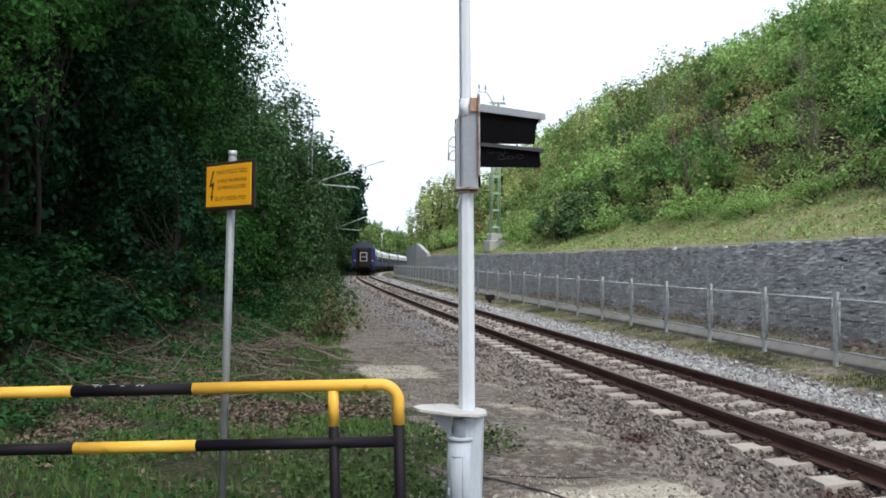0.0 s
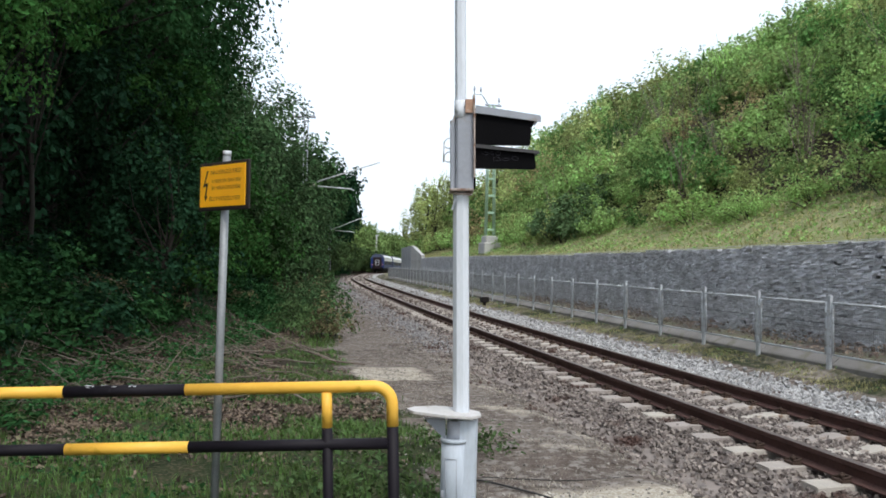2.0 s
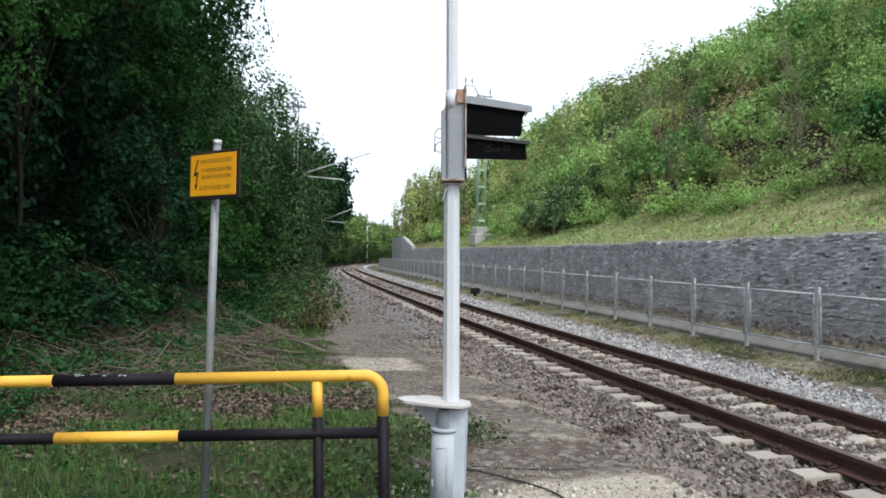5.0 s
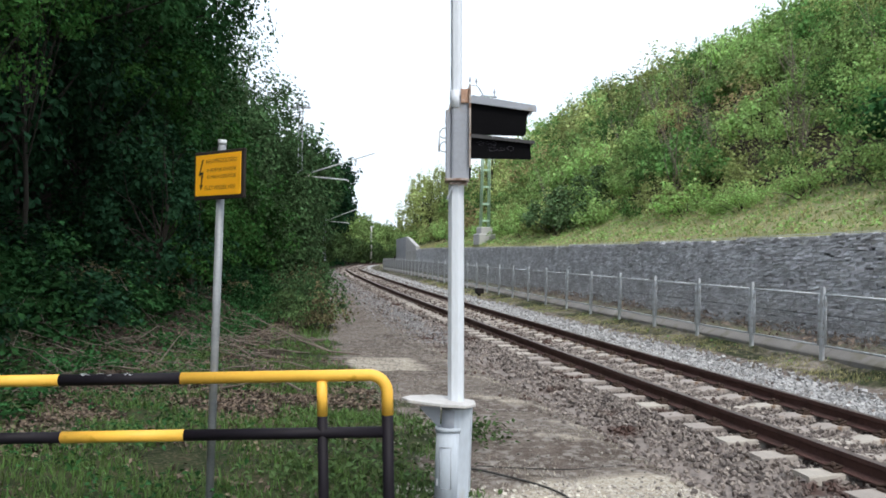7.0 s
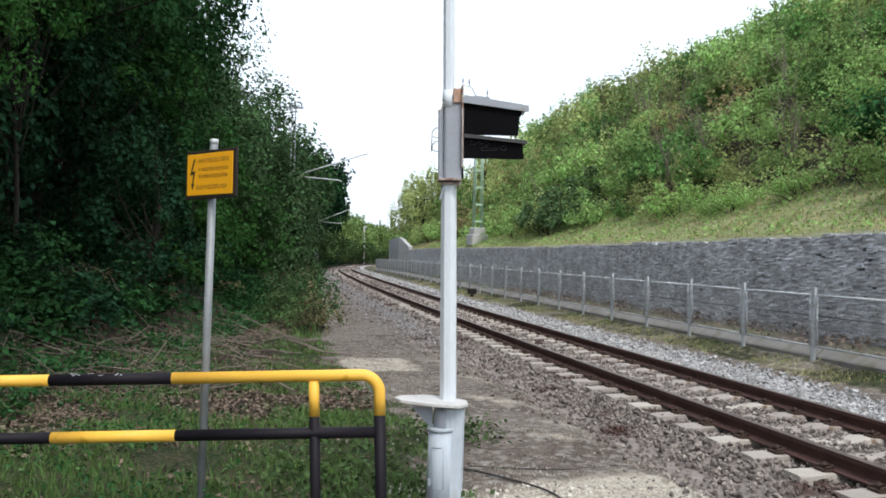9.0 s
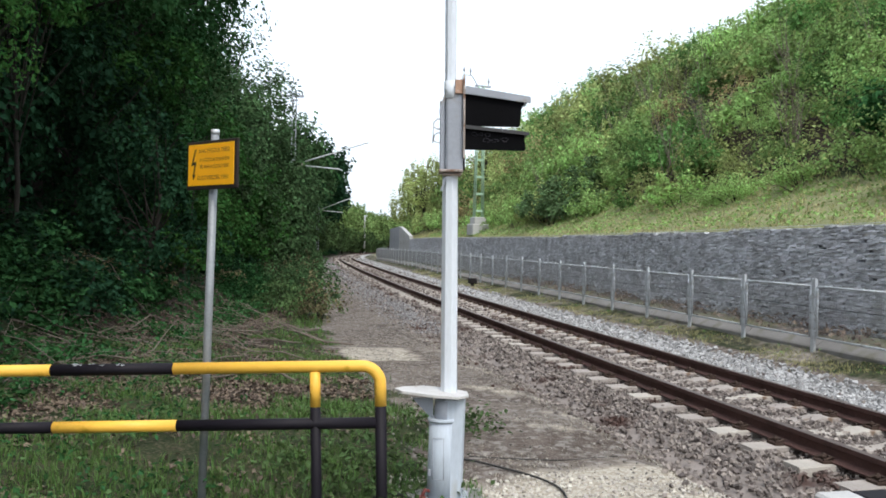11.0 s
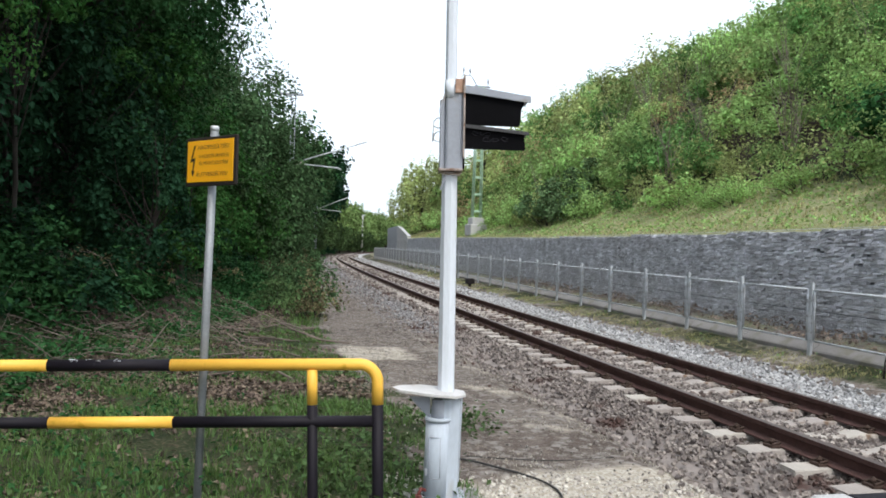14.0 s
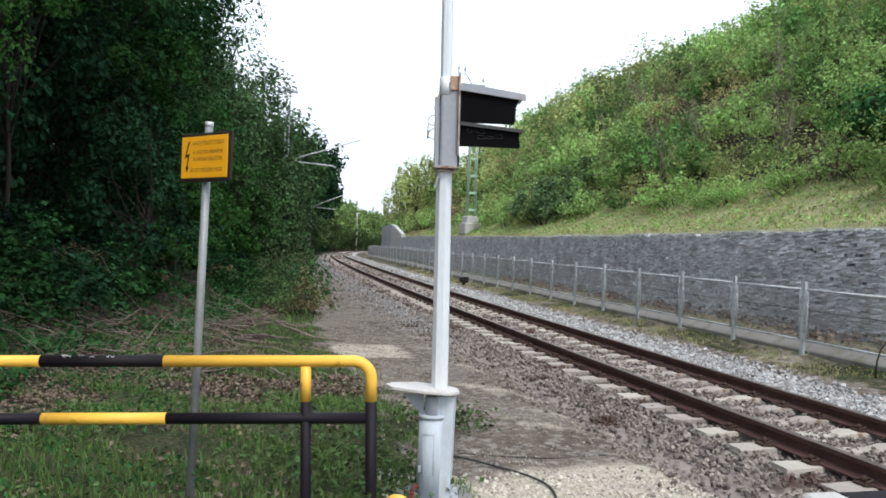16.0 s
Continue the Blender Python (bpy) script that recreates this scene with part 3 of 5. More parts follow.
# concrete end wall, higher than the gabions
end_wall = tagged(new("concrete_wall"), "pale grey concrete retaining wall beyond the gabions", "retaining wall", kind="structure")
for k in range(7):
    s = WALL_END + 0.02 + k * 2.5
    lo, hi = (float(np.interp(d, [0, 6.5], [2.12, 3.0])) for d in (2.5 * k, 2.5 * k + 2.48))
    bm = bmesh.new()
    prism(bm, [(0, -0.3), (0, lo), (2.48, hi), (2.48, -0.3)], -0.25, 0.02 + 0.02 * (k % 2))
    panel = part("wall_panel", bm, M_CONCRETE if k < 3 else M_WALLCONC, end_wall)
    panel.matrix_basis = on_line(s, WALL_OFF, 0, 90)

# kerb under the fence
kerb = tagged(new("fence_kerb"), "weathered concrete kerb under the railing", "kerb", kind="structure")
for k in range(44):
    s = -7.35 + k * 1.93
    strip("kerb_stone", s + 0.006, s + 1.924, 0.959, [(3.17, -0.25), (3.17, 0.075), (3.19, 0.1), (3.33, 0.2), (3.43, 0.205), (3.45, 0.19), (3.45, -0.25)], M_KERB, kerb)


# ---- railing beside the track ----
def fence():
    f = thing("railing", "galvanised steel railing with wire mesh panels on a kerb", "railing")
    bm = bmesh.new()
    box(bm, (0.05, 0.08, 1.2), (0, 0, 0.57), bevel=0.005)
    box(bm, (0.06, 0.09, 0.012), (0, 0, 1.174))
    post = bpy.data.meshes.new("post")
    bm.to_mesh(post)
    bm.free()
    post.materials.append(M_GALV)
    L = 1.93
    bm = bmesh.new()
    z0, z1, y0, y1 = 0.25, 1.06, 0.085, L - 0.085
    for p, q in (((0, y0, z0), (0, y0, z1 + 0.017)), ((0, y1, z0), (0, y1, z1 + 0.017)), ((0, y0, z1), (0, y1, z1)), ((0, y0, z0), (0, y1, z0))):
        tube(bm, [p, q], 0.018, 8)
    for z in (0.35, 0.9):
        for y in (0.05, L - 0.05):
            box(bm, (0.03, 0.07, 0.03), (0, y, z))
    frame_me = bpy.data.meshes.new("panel_frame")
    bm.to_mesh(frame_me)
    bm.free()
    frame_me.materials.append(M_GALV)
    bm = bmesh.new()
    for k in range(1, 44):
        y = y0 + (y1 - y0) * k / 44
        box(bm, (0.003, 0.003, z1 - z0), (0, y, (z0 + z1) / 2))
    for k in range(1, 20):
        box(bm, (0.003, y1 - y0, 0.003), (0.004, (y0 + y1) / 2, z0 + (z1 - z0) * k / 20))
    mesh_me = bpy.data.meshes.new("wire_mesh")
    bm.to_mesh(mesh_me)
    bm.free()
    mesh_me.materials.append(M_MESH)
    for k in range(-2, 38):
        s = 4.22 + L * k
        o = new("post", post)
        o.parent = f
        o.matrix_basis = on_line(s, 3.12) @ pose(0, 0, 0, random.uniform(-0.6, 0.6), random.uniform(-0.5, 0.5), 0)
        p, q = Vector(at(s, 3.12).tolist()), Vector(at(s + L, 3.12).tolist())
        fr = new("panel", frame_me)
        fr.parent = f
        fr.matrix_basis = Matrix.Translation(p) @ (q - p).to_track_quat("Y", "Z").to_matrix().to_4x4()
        w = new("wire_mesh", mesh_me)
        w.parent = fr


fence()


# ---- plants ----
def leaf_cloud(centres, normals, length, width, seed):
    """Two-faced folded leaves at the centres, turned about the normals."""
    g = np.random.default_rng(seed)
    n = len(centres)
    d = np.cross(normals, g.normal(size=(n, 3)))
    d /= np.linalg.norm(d, axis=1)[:, None] + 1e-9
    side = np.cross(normals, d)
    L, W = length * g.uniform(0.6, 1.3, (n, 1)), width * g.uniform(0.6, 1.3, (n, 1))
    V = np.stack([centres - d * L / 2, centres + side * W / 2 + normals * W * 0.15 - d * L * 0.05, centres + d * L / 2 - normals * L * 0.12, centres - side * W / 2 + normals * W * 0.15 - d * L * 0.05], 1)
    k = 4 * np.arange(n)[:, None]
    F = np.concatenate([k + [0, 2, 1], k + [0, 3, 2]])
    return V.reshape(-1, 3), F


def clumpy(n, n_clumps, radii, seed, low=-0.5, clump=0.33, hollow=0.55):
    """Leaf places in clumps round an uneven ellipsoid."""
    g = np.random.default_rng(seed)
    c = g.normal(size=(n_clumps, 3))
    c /= np.linalg.norm(c, axis=1)[:, None]
    c[:, 2] = np.maximum(c[:, 2], low + 0.3 * g.random(n_clumps))
    c *= g.uniform(hollow, 1.05, (n_clumps, 1))
    k = g.integers(n_clumps, size=n)
    p = g.normal(size=(n, 3))
    p *= (g.random((n, 1)) ** 0.45) / np.linalg.norm(p, axis=1)[:, None]
    size = g.uniform(0.55, 1.3, n_clumps)[k][:, None]
    pts = (c[k] + p * clump * size) * radii
    nor = p + c[k] * 0.6 + np.array([0, 0, 0.7]) + 0.5 * g.normal(size=(n, 3))
    nor /= np.linalg.norm(nor, axis=1)[:, None]
    return pts, nor, c * radii


def limbs(bm, base, tips, r0, seed, droop=0.1):
    g = random.Random(seed)
    for t in tips:
        t = Vector(t)
        b = Vector(base) + Vector((g.uniform(-0.1, 0.1), g.uniform(-0.1, 0.1), 0)) * r0
        mid = b.lerp(t, 0.5) + Vector((g.uniform(-1, 1), g.uniform(-1, 1), g.uniform(0, 1))) * (t - b).length * 0.12
        tube(bm, [b, b.lerp(mid, 0.5), mid, t], [r0, r0 * 0.75, r0 * 0.5, r0 * 0.15], 5, caps=False)


def mesh_of(name, V, F, material):
    me = bpy.data.meshes.new(name)
    me.from_pydata(V.tolist(), [], F.tolist())
    me.materials.append(material)
    return me


def bm_mesh(name, bm, material):
    me = bpy.data.meshes.new(name)
    bm.to_mesh(me)
    bm.free()
    for m in material if isinstance(material, (list, tuple)) else [material]:
        me.materials.append(m)
    return me


def shrub_kind(seed, n, radii, leaf, material, clumps=38):
    pts, nor, c = clumpy(n, clumps, np.array(radii), seed, low=-0.25, clump=0.28, hollow=0.4)
    pts[:, 2] += radii[2] * 0.55
    V, F = leaf_cloud(pts, nor, leaf, leaf * 0.62, seed)
    bm = bmesh.new()
    limbs(bm, (0, 0, -0.25), [(p + np.array([0, 0, radii[2] * 0.5])).tolist() for p in c[:7]], 0.028, seed)
    return mesh_of("foliage", V, F, material), bm_mesh("stem", bm, M_BARK)


def tree_kind(seed, n, h, crown_r, crown_lo, leaf, material, clumps=80, girth=1.0):
    g = random.Random(seed)
    ch = (h - crown_lo) / 2
    pts, nor, c = clumpy(n, clumps, np.array([crown_r, crown_r, ch]), seed, low=-0.95, clump=0.21, hollow=0.45)
    mid = np.array([g.uniform(-0.4, 0.4), g.uniform(-0.4, 0.4), crown_lo + ch])
    V, F = leaf_cloud(pts + mid, nor, leaf, leaf * 0.78, seed)
    bm = bmesh.new()
    r = 0.018 * h * girth
    path = [(0, 0, -0.6), (0.05, 0, h * 0.2), (g.uniform(-0.3, 0.3), g.uniform(-0.3, 0.3), h * 0.5), (mid[0], mid[1], h * 0.9)]
    tube(bm, path, [r * 1.3, r, r * 0.65, r * 0.15], 9, caps=False)
    for t in c[:20 if n > 2500 else 9]:
        f = g.uniform(0.25, 0.7)
        b = Vector(path[1]).lerp(Vector(path[2]), f)
        limbs(bm, b, [(t + mid).tolist()], r * 0.35, seed + int(f * 99))
    return mesh_of("crown", V, F, material), bm_mesh("trunk", bm, M_BARK)


def plant(name, kind, m, label, category, group):
    leaves, wood = kind
    ob = thing(name, label, category, group, m=m)
    for me in (wood, leaves):
        o = new(me.name.split(".")[0], me)
        o.parent = ob
    return ob


def rot_scale(x, y, z, turn, scale, lean=0.0):
    return pose(x, y, z, random.uniform(-lean, lean), random.uniform(-lean, lean), turn) @ Matrix.Diagonal((*scale, 1))


SHRUBS = [shrub_kind(11, 820, (1.25, 1.25, 1.0), 0.171, M_LEAF_SUN), shrub_kind(12, 820, (1.3, 1.1, 1.15), 0.159, M_LEAF_SUN), shrub_kind(13, 850, (1.1, 1.2, 1.0), 0.146, M_LEAF_OLIVE),
          shrub_kind(14, 850, (1.3, 1.3, 0.9), 0.183, M_LEAF_SUN), shrub_kind(15, 500, (1.0, 1.1, 1.2), 0.122, M_LEAF_BROWN), shrub_kind(16, 850, (1.2, 1.2, 1.1), 0.159, M_LEAF_GREEN)]
# Shrub with darkened leaves that stands for a shaded hollow of the slope.
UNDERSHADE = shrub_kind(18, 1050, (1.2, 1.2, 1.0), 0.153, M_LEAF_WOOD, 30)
IVY = shrub_kind(17, 1050, (1.1, 1.1, 0.95), 0.142, M_LEAF_IVY, 30)
FINE_SHRUBS = [shrub_kind(71, 1700, (1.25, 1.25, 1.0), 0.105, M_LEAF_SUN, 48), shrub_kind(72, 1700, (1.2, 1.2, 1.1), 0.1, M_LEAF_OLIVE, 48), shrub_kind(73, 1700, (1.2, 1.2, 1.1), 0.1, M_LEAF_GREEN, 48)]
SHRUB_TEXT = ["bright green leafy shrub on the cutting slope"] * 2 + ["olive green shrub on the cutting slope", "bright green leafy shrub on the cutting slope", "sparse brownish shrub on the cutting slope", "deep green leafy shrub on the cutting slope"]


def hill_shrubs():
    g = random.Random(5)
    for s0, s1, step in ((-4, 34, 1.62), (34, 70, 2.5), (70, 150, 4.5)):
        s = s0
        while s < s1:
            off = WALL_OFF + 0.5 + float(np.interp(s, [0, 12, 22, 40, 150], [2.1, 2.1, 1.9, 1.6, 1.5])) + float(hill_shift(s)) + g.uniform(-0.5, 0.5)
            while off < WALL_OFF + 16.5 + float(hill_shift(s)):
                ss, oo = s + g.uniform(-0.8, 0.8) * step / 1.75, off
                k = g.choices(range(6), (4, 4, 4, 4, 0.8, 4) if ss < 34 else (2, 2, 6, 2, 2, 4))[0]
                if 17 < ss < 21 and oo < 10:
                    k = 5
                if k == 4 and oo > 12:
                    k = 2
                sc = g.uniform(0.85, 1.35) * (step / 1.75) ** 0.8 * (0.75 if oo < WALL_OFF + 4 else 1)
                if g.random() > 0.04 and ss > (oo + 5.47) * 1.15 - 11.5:
                    p = at(ss, oo, float(height(ss, oo)) - 0.1)
                    kind, text = SHRUBS[k], SHRUB_TEXT[k]
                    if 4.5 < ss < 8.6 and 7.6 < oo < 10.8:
                        kind, text = UNDERSHADE, "shrub coloured dark for the shade of a slope hollow"
                    elif ss < 15 and k != 4:
                        kind = FINE_SHRUBS[(0, 0, 1, 0, 0, 2)[k]]
                    plant("shrub", kind, rot_scale(*p.tolist(), g.uniform(0, 360), (sc, sc, sc * g.uniform(0.85, 1.3)), 12), text, "shrub", "shrubs on the slope")
                off += g.uniform(0.85, 1.15) * step * 0.95
            s += step


hill_shrubs()
# darkened shrubs that make the shaded hollow
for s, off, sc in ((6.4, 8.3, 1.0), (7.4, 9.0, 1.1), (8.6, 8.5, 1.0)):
    plant("shrub", UNDERSHADE, rot_scale(*at(s, off, float(height(s, off)) - 0.1).tolist(), s * 70, (sc, sc, sc), 8), "shrub coloured dark for the shade of a slope hollow", "shrub", "shrubs on the slope")
for s, off, sc in ((24.6, 5.9, 1.25), (26.2, 6.3, 1.35), (25.0, 7.3, 1.5), (23.2, 6.6, 1.1)):
    plant("shrub", IVY, rot_scale(*at(s, off, float(height(s, off)) - 0.1).tolist(), s * 50, (sc, sc, sc), 8), "dark blue-green ivy-grown shrub above the wall", "shrub", "shrubs on the slope")

FAR_TREES = [tree_kind(38, 1050, 11.5, 3.6, 0.8, 0.6, M_LEAF_FAR), tree_kind(39, 1050, 10.5, 3.4, 0.6, 0.6, M_LEAF_FAR)]
HIGH_TREES = [tree_kind(36, 1800, 14.5, 3.9, 4.6, 0.538, M_LEAF_DARK_SHADE), tree_kind(37, 1800, 14.0, 3.7, 4.8, 0.538, M_LEAF_WOOD)]
def bare_bushes():
    """Bare upright twigs among the shrubs."""
    g = random.Random(77)
    for k in range(26):
        s, off = g.uniform(9, 34), WALL_OFF + g.uniform(3.0, 11.0)
        if s < (off + 5.47) * 1.15 - 9:
            continue
        bm = bmesh.new()
        for q in range(g.randint(5, 9)):
            a, h = g.uniform(0, 6.28), g.uniform(1.4, 2.9)
            e = Vector((math.cos(a) * 0.35 * h, math.sin(a) * 0.35 * h, h))
            m = e * 0.5 + Vector((g.uniform(-0.1, 0.1), g.uniform(-0.1, 0.1), 0.15))
            tube(bm, [(0, 0, -0.1), m, e], [0.016, 0.011, 0.004], 5, caps=False)
            tube(bm, [m, m + Vector((g.uniform(-0.4, 0.4), g.uniform(-0.4, 0.4), 0.5))], [0.008, 0.003], 4, caps=False)
        ob = part("bare_bush", bm, M_TWIG, None)
        ob.matrix_basis = Matrix.Translation(at(s, off, float(height(s, off))).tolist())
        tagged(ob, "leafless grey twigs standing among the slope's shrubs", "bush", "bare bushes of the slope")


bare_bushes()

TREES = [tree_kind(31, 2200, 12.5, 3.6, 1.4, 0.4, M_LEAF_EDGE), tree_kind(32, 2200, 11.5, 3.3, 0.8, 0.39, M_LEAF_EDGE), tree_kind(33, 1600, 13.0, 3.4, 1.5, 0.525, M_LEAF_DARK_SHADE), tree_kind(34, 1450, 10.0, 3.0, 0.8, 0.45, M_LEAF_GREEN)]
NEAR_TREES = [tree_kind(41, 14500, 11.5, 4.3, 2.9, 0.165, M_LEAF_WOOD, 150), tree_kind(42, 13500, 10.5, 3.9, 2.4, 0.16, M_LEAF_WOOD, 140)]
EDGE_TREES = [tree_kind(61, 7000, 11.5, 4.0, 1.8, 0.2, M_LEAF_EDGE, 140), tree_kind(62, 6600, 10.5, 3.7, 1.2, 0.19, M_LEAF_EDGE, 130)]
SAPLINGS = [tree_kind(43, 4400, 5.2, 2.1, 0.3, 0.14, M_LEAF_WOOD, 70), tree_kind(44, 4200, 4.4, 1.9, 0.2, 0.14, M_LEAF_DARK_SHADE, 66), tree_kind(45, 5200, 3.6, 1.6, 0.3, 0.12, M_LEAF_SPRAY_LIT, 66), tree_kind(46, 1650, 4.6, 2.1, 0.1, 0.27, M_LEAF_MID, 40), tree_kind(50, 3400, 4.8, 2.0, 0.1, 0.155, M_LEAF_EDGE, 60)]
WALL_SAPLING = tree_kind(48, 2600, 6.6, 1.7, 0.4, 0.2, M_LEAF_OLIVE, 70)
OVERHANG = tree_kind(49, 6500, 6.6, 1.9, 2.7, 0.085, M_LEAF_SPRAY_LIT, 60, 0.3)
SPRAY_TREE = tree_kind(47, 6000, 7.2, 1.9, 4.3, 0.12, M_LEAF_SPRAY_LIT, 60, 0.35)
TREE_TEXT = ["leafy green woodland tree at the edge of the cutting"] * 2 + ["dark green woodland tree at the edge of the cutting, shade put into its leaf colour", "light green young tree at the edge of the wood"]
SAPLING_TEXT = ["dense green sapling at the edge of the wood", "dark green sapling at the edge of the wood, leaves coloured as shaded", "light green sapling at the edge of the wood, leaves coloured as lit", "dull green young growth beside the track", "grey-green sapling at the edge of the wood, paled for haze"]


def wood():
    g = random.Random(9)
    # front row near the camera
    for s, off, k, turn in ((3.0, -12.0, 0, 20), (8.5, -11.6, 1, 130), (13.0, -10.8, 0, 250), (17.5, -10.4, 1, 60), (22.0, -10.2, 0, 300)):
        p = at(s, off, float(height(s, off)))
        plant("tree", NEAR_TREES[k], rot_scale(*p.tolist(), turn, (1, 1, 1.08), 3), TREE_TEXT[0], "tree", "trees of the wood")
    # unseen trees beside the camera, added and stretched to shade the left bank
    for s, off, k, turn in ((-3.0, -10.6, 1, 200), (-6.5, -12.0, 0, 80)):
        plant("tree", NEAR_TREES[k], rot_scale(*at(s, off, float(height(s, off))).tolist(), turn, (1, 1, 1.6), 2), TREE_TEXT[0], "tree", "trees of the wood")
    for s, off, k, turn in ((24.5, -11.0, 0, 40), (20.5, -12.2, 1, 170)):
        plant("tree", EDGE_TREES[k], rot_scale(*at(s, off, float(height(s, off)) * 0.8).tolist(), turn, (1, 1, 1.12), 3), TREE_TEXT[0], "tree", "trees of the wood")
    for s, off, sc in ((30.6, -6.9, 1.45), (28.4, -7.6, 1.4), (33.2, -6.6, 1.3)):
        plant("sapling", SAPLINGS[4], rot_scale(*at(s, off, float(height(s, off)) - 0.1).tolist(), s * 50, (sc, sc, sc * 1.05), 5), SAPLING_TEXT[4], "sapling", "saplings at the edge of the wood")
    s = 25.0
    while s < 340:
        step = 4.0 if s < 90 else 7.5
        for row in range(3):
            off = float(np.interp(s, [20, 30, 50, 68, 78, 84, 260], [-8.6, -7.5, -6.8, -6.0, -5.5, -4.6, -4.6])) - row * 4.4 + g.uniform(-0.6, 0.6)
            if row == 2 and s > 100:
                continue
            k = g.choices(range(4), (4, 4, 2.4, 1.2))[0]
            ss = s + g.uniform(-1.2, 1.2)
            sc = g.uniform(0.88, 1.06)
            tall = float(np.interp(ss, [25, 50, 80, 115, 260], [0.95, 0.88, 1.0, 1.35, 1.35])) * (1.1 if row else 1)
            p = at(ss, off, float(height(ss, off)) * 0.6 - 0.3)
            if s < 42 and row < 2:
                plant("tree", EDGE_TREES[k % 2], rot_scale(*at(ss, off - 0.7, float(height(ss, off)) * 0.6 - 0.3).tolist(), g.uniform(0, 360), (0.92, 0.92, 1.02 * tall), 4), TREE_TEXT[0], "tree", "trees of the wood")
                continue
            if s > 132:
                plant("tree", FAR_TREES[k % 2], rot_scale(*at(ss, off - 1.8, float(height(ss, off - 1.8)) * 0.8 - 0.2).tolist(), g.uniform(0, 360), (1.15, 1.15, 1.02), 4), "olive green tree beside the line past the curve, paled for haze", "tree", "trees past the curve")
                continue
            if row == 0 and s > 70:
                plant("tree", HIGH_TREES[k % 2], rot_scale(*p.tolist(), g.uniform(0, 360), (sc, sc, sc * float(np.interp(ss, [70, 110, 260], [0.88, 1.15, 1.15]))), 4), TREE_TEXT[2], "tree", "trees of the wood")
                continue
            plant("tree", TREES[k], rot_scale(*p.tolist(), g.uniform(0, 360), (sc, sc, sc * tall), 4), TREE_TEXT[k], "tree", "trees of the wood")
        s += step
    # young growth that hides the trunks
    s = 4.0
    while s < 250:
        for row in range(2):
            if s < 15 or s > 75 and row == 1:
                continue
            k = g.choices((0, 1, 2), (4, 3, 2))[0] if s < 24 else 4 if s < 46 else 3
            ss = s + g.uniform(-1, 1)
            off = float(toe_left(np.array(ss))) - (3.1 if ss < 22 else 1.9 if ss < 75 else 0.7) - row * 2.6 - g.uniform(0, 0.8)
            sc = g.uniform(0.8, 1.15) * (1.25 if s > 75 else 1)
            p = at(ss, off, float(height(ss, off)) - 0.15)
            plant("sapling", SAPLINGS[k], rot_scale(*p.tolist(), g.uniform(0, 360), (sc, sc, sc), 7), SAPLING_TEXT[k], "sapling", "saplings at the edge of the wood")
        s += 3.0 if s < 75 else 4.5
    # dark saplings at the edge, and bright ones coloured as if lit
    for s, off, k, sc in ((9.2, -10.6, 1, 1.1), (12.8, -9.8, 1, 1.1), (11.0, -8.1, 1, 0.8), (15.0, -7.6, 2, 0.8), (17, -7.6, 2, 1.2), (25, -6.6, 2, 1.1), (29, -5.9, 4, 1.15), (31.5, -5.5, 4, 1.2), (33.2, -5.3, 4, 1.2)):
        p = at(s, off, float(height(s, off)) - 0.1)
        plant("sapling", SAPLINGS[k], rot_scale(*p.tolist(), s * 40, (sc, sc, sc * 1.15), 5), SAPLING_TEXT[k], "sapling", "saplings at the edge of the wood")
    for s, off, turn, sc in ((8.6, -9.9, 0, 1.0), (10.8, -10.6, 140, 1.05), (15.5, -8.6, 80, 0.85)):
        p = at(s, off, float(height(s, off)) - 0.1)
        plant("tree", SPRAY_TREE, rot_scale(*p.tolist(), turn, (sc, sc, sc), 4), "slender tree at the wood's edge with green sprays coloured as lit", "tree", "trees of the wood")
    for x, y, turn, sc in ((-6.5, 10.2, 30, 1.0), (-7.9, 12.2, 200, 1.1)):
        plant("tree", OVERHANG, rot_scale(x, y, ground_z(x, y) - 0.1, turn, (sc, sc, sc), 3), "slender tree at the wood's edge with green sprays coloured as lit", "tree", "trees of the wood")
    # deeper in the wood, behind the front row; shade is in their leaf colour
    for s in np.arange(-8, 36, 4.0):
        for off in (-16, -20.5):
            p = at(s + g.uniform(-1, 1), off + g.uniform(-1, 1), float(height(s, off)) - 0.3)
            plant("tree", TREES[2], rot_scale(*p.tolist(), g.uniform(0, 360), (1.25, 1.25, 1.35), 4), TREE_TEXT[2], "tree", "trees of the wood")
    # light saplings on the bank by the end of the retaining wall
    for s, off, sc in ((50, 9.1, 0.8), (55, 7.5, 0.85), (60, 6.9, 0.95), (65, 6.5, 1.05), (70, 6.3, 1.1), (76, 6.7, 1.1), (83, 7.5, 1.1)):
        p = at(s, off, float(height(s, off)) - 0.2)
        plant("sapling", WALL_SAPLING, rot_scale(*p.tolist(), s * 31, (sc, sc, sc), 5), "tall light green sapling above the end of the wall", "sapling", "saplings by the wall's end")
    # trees past the curve, on the other side
    for s in np.arange(88, 340, 8.0):
        for off in (13.5, 19):
            p = at(s + g.uniform(-3, 3), off + g.uniform(-2, 2), float(height(s, off)) * 0.7)
            plant("tree", FAR_TREES[g.randint(0, 1)], rot_scale(*p.tolist(), g.uniform(0, 360), (1.1, 1.1, 0.62 if s < 150 else 0.9), 4), "olive green tree beside the line past the curve, paled for haze", "tree", "trees past the curve")


wood()

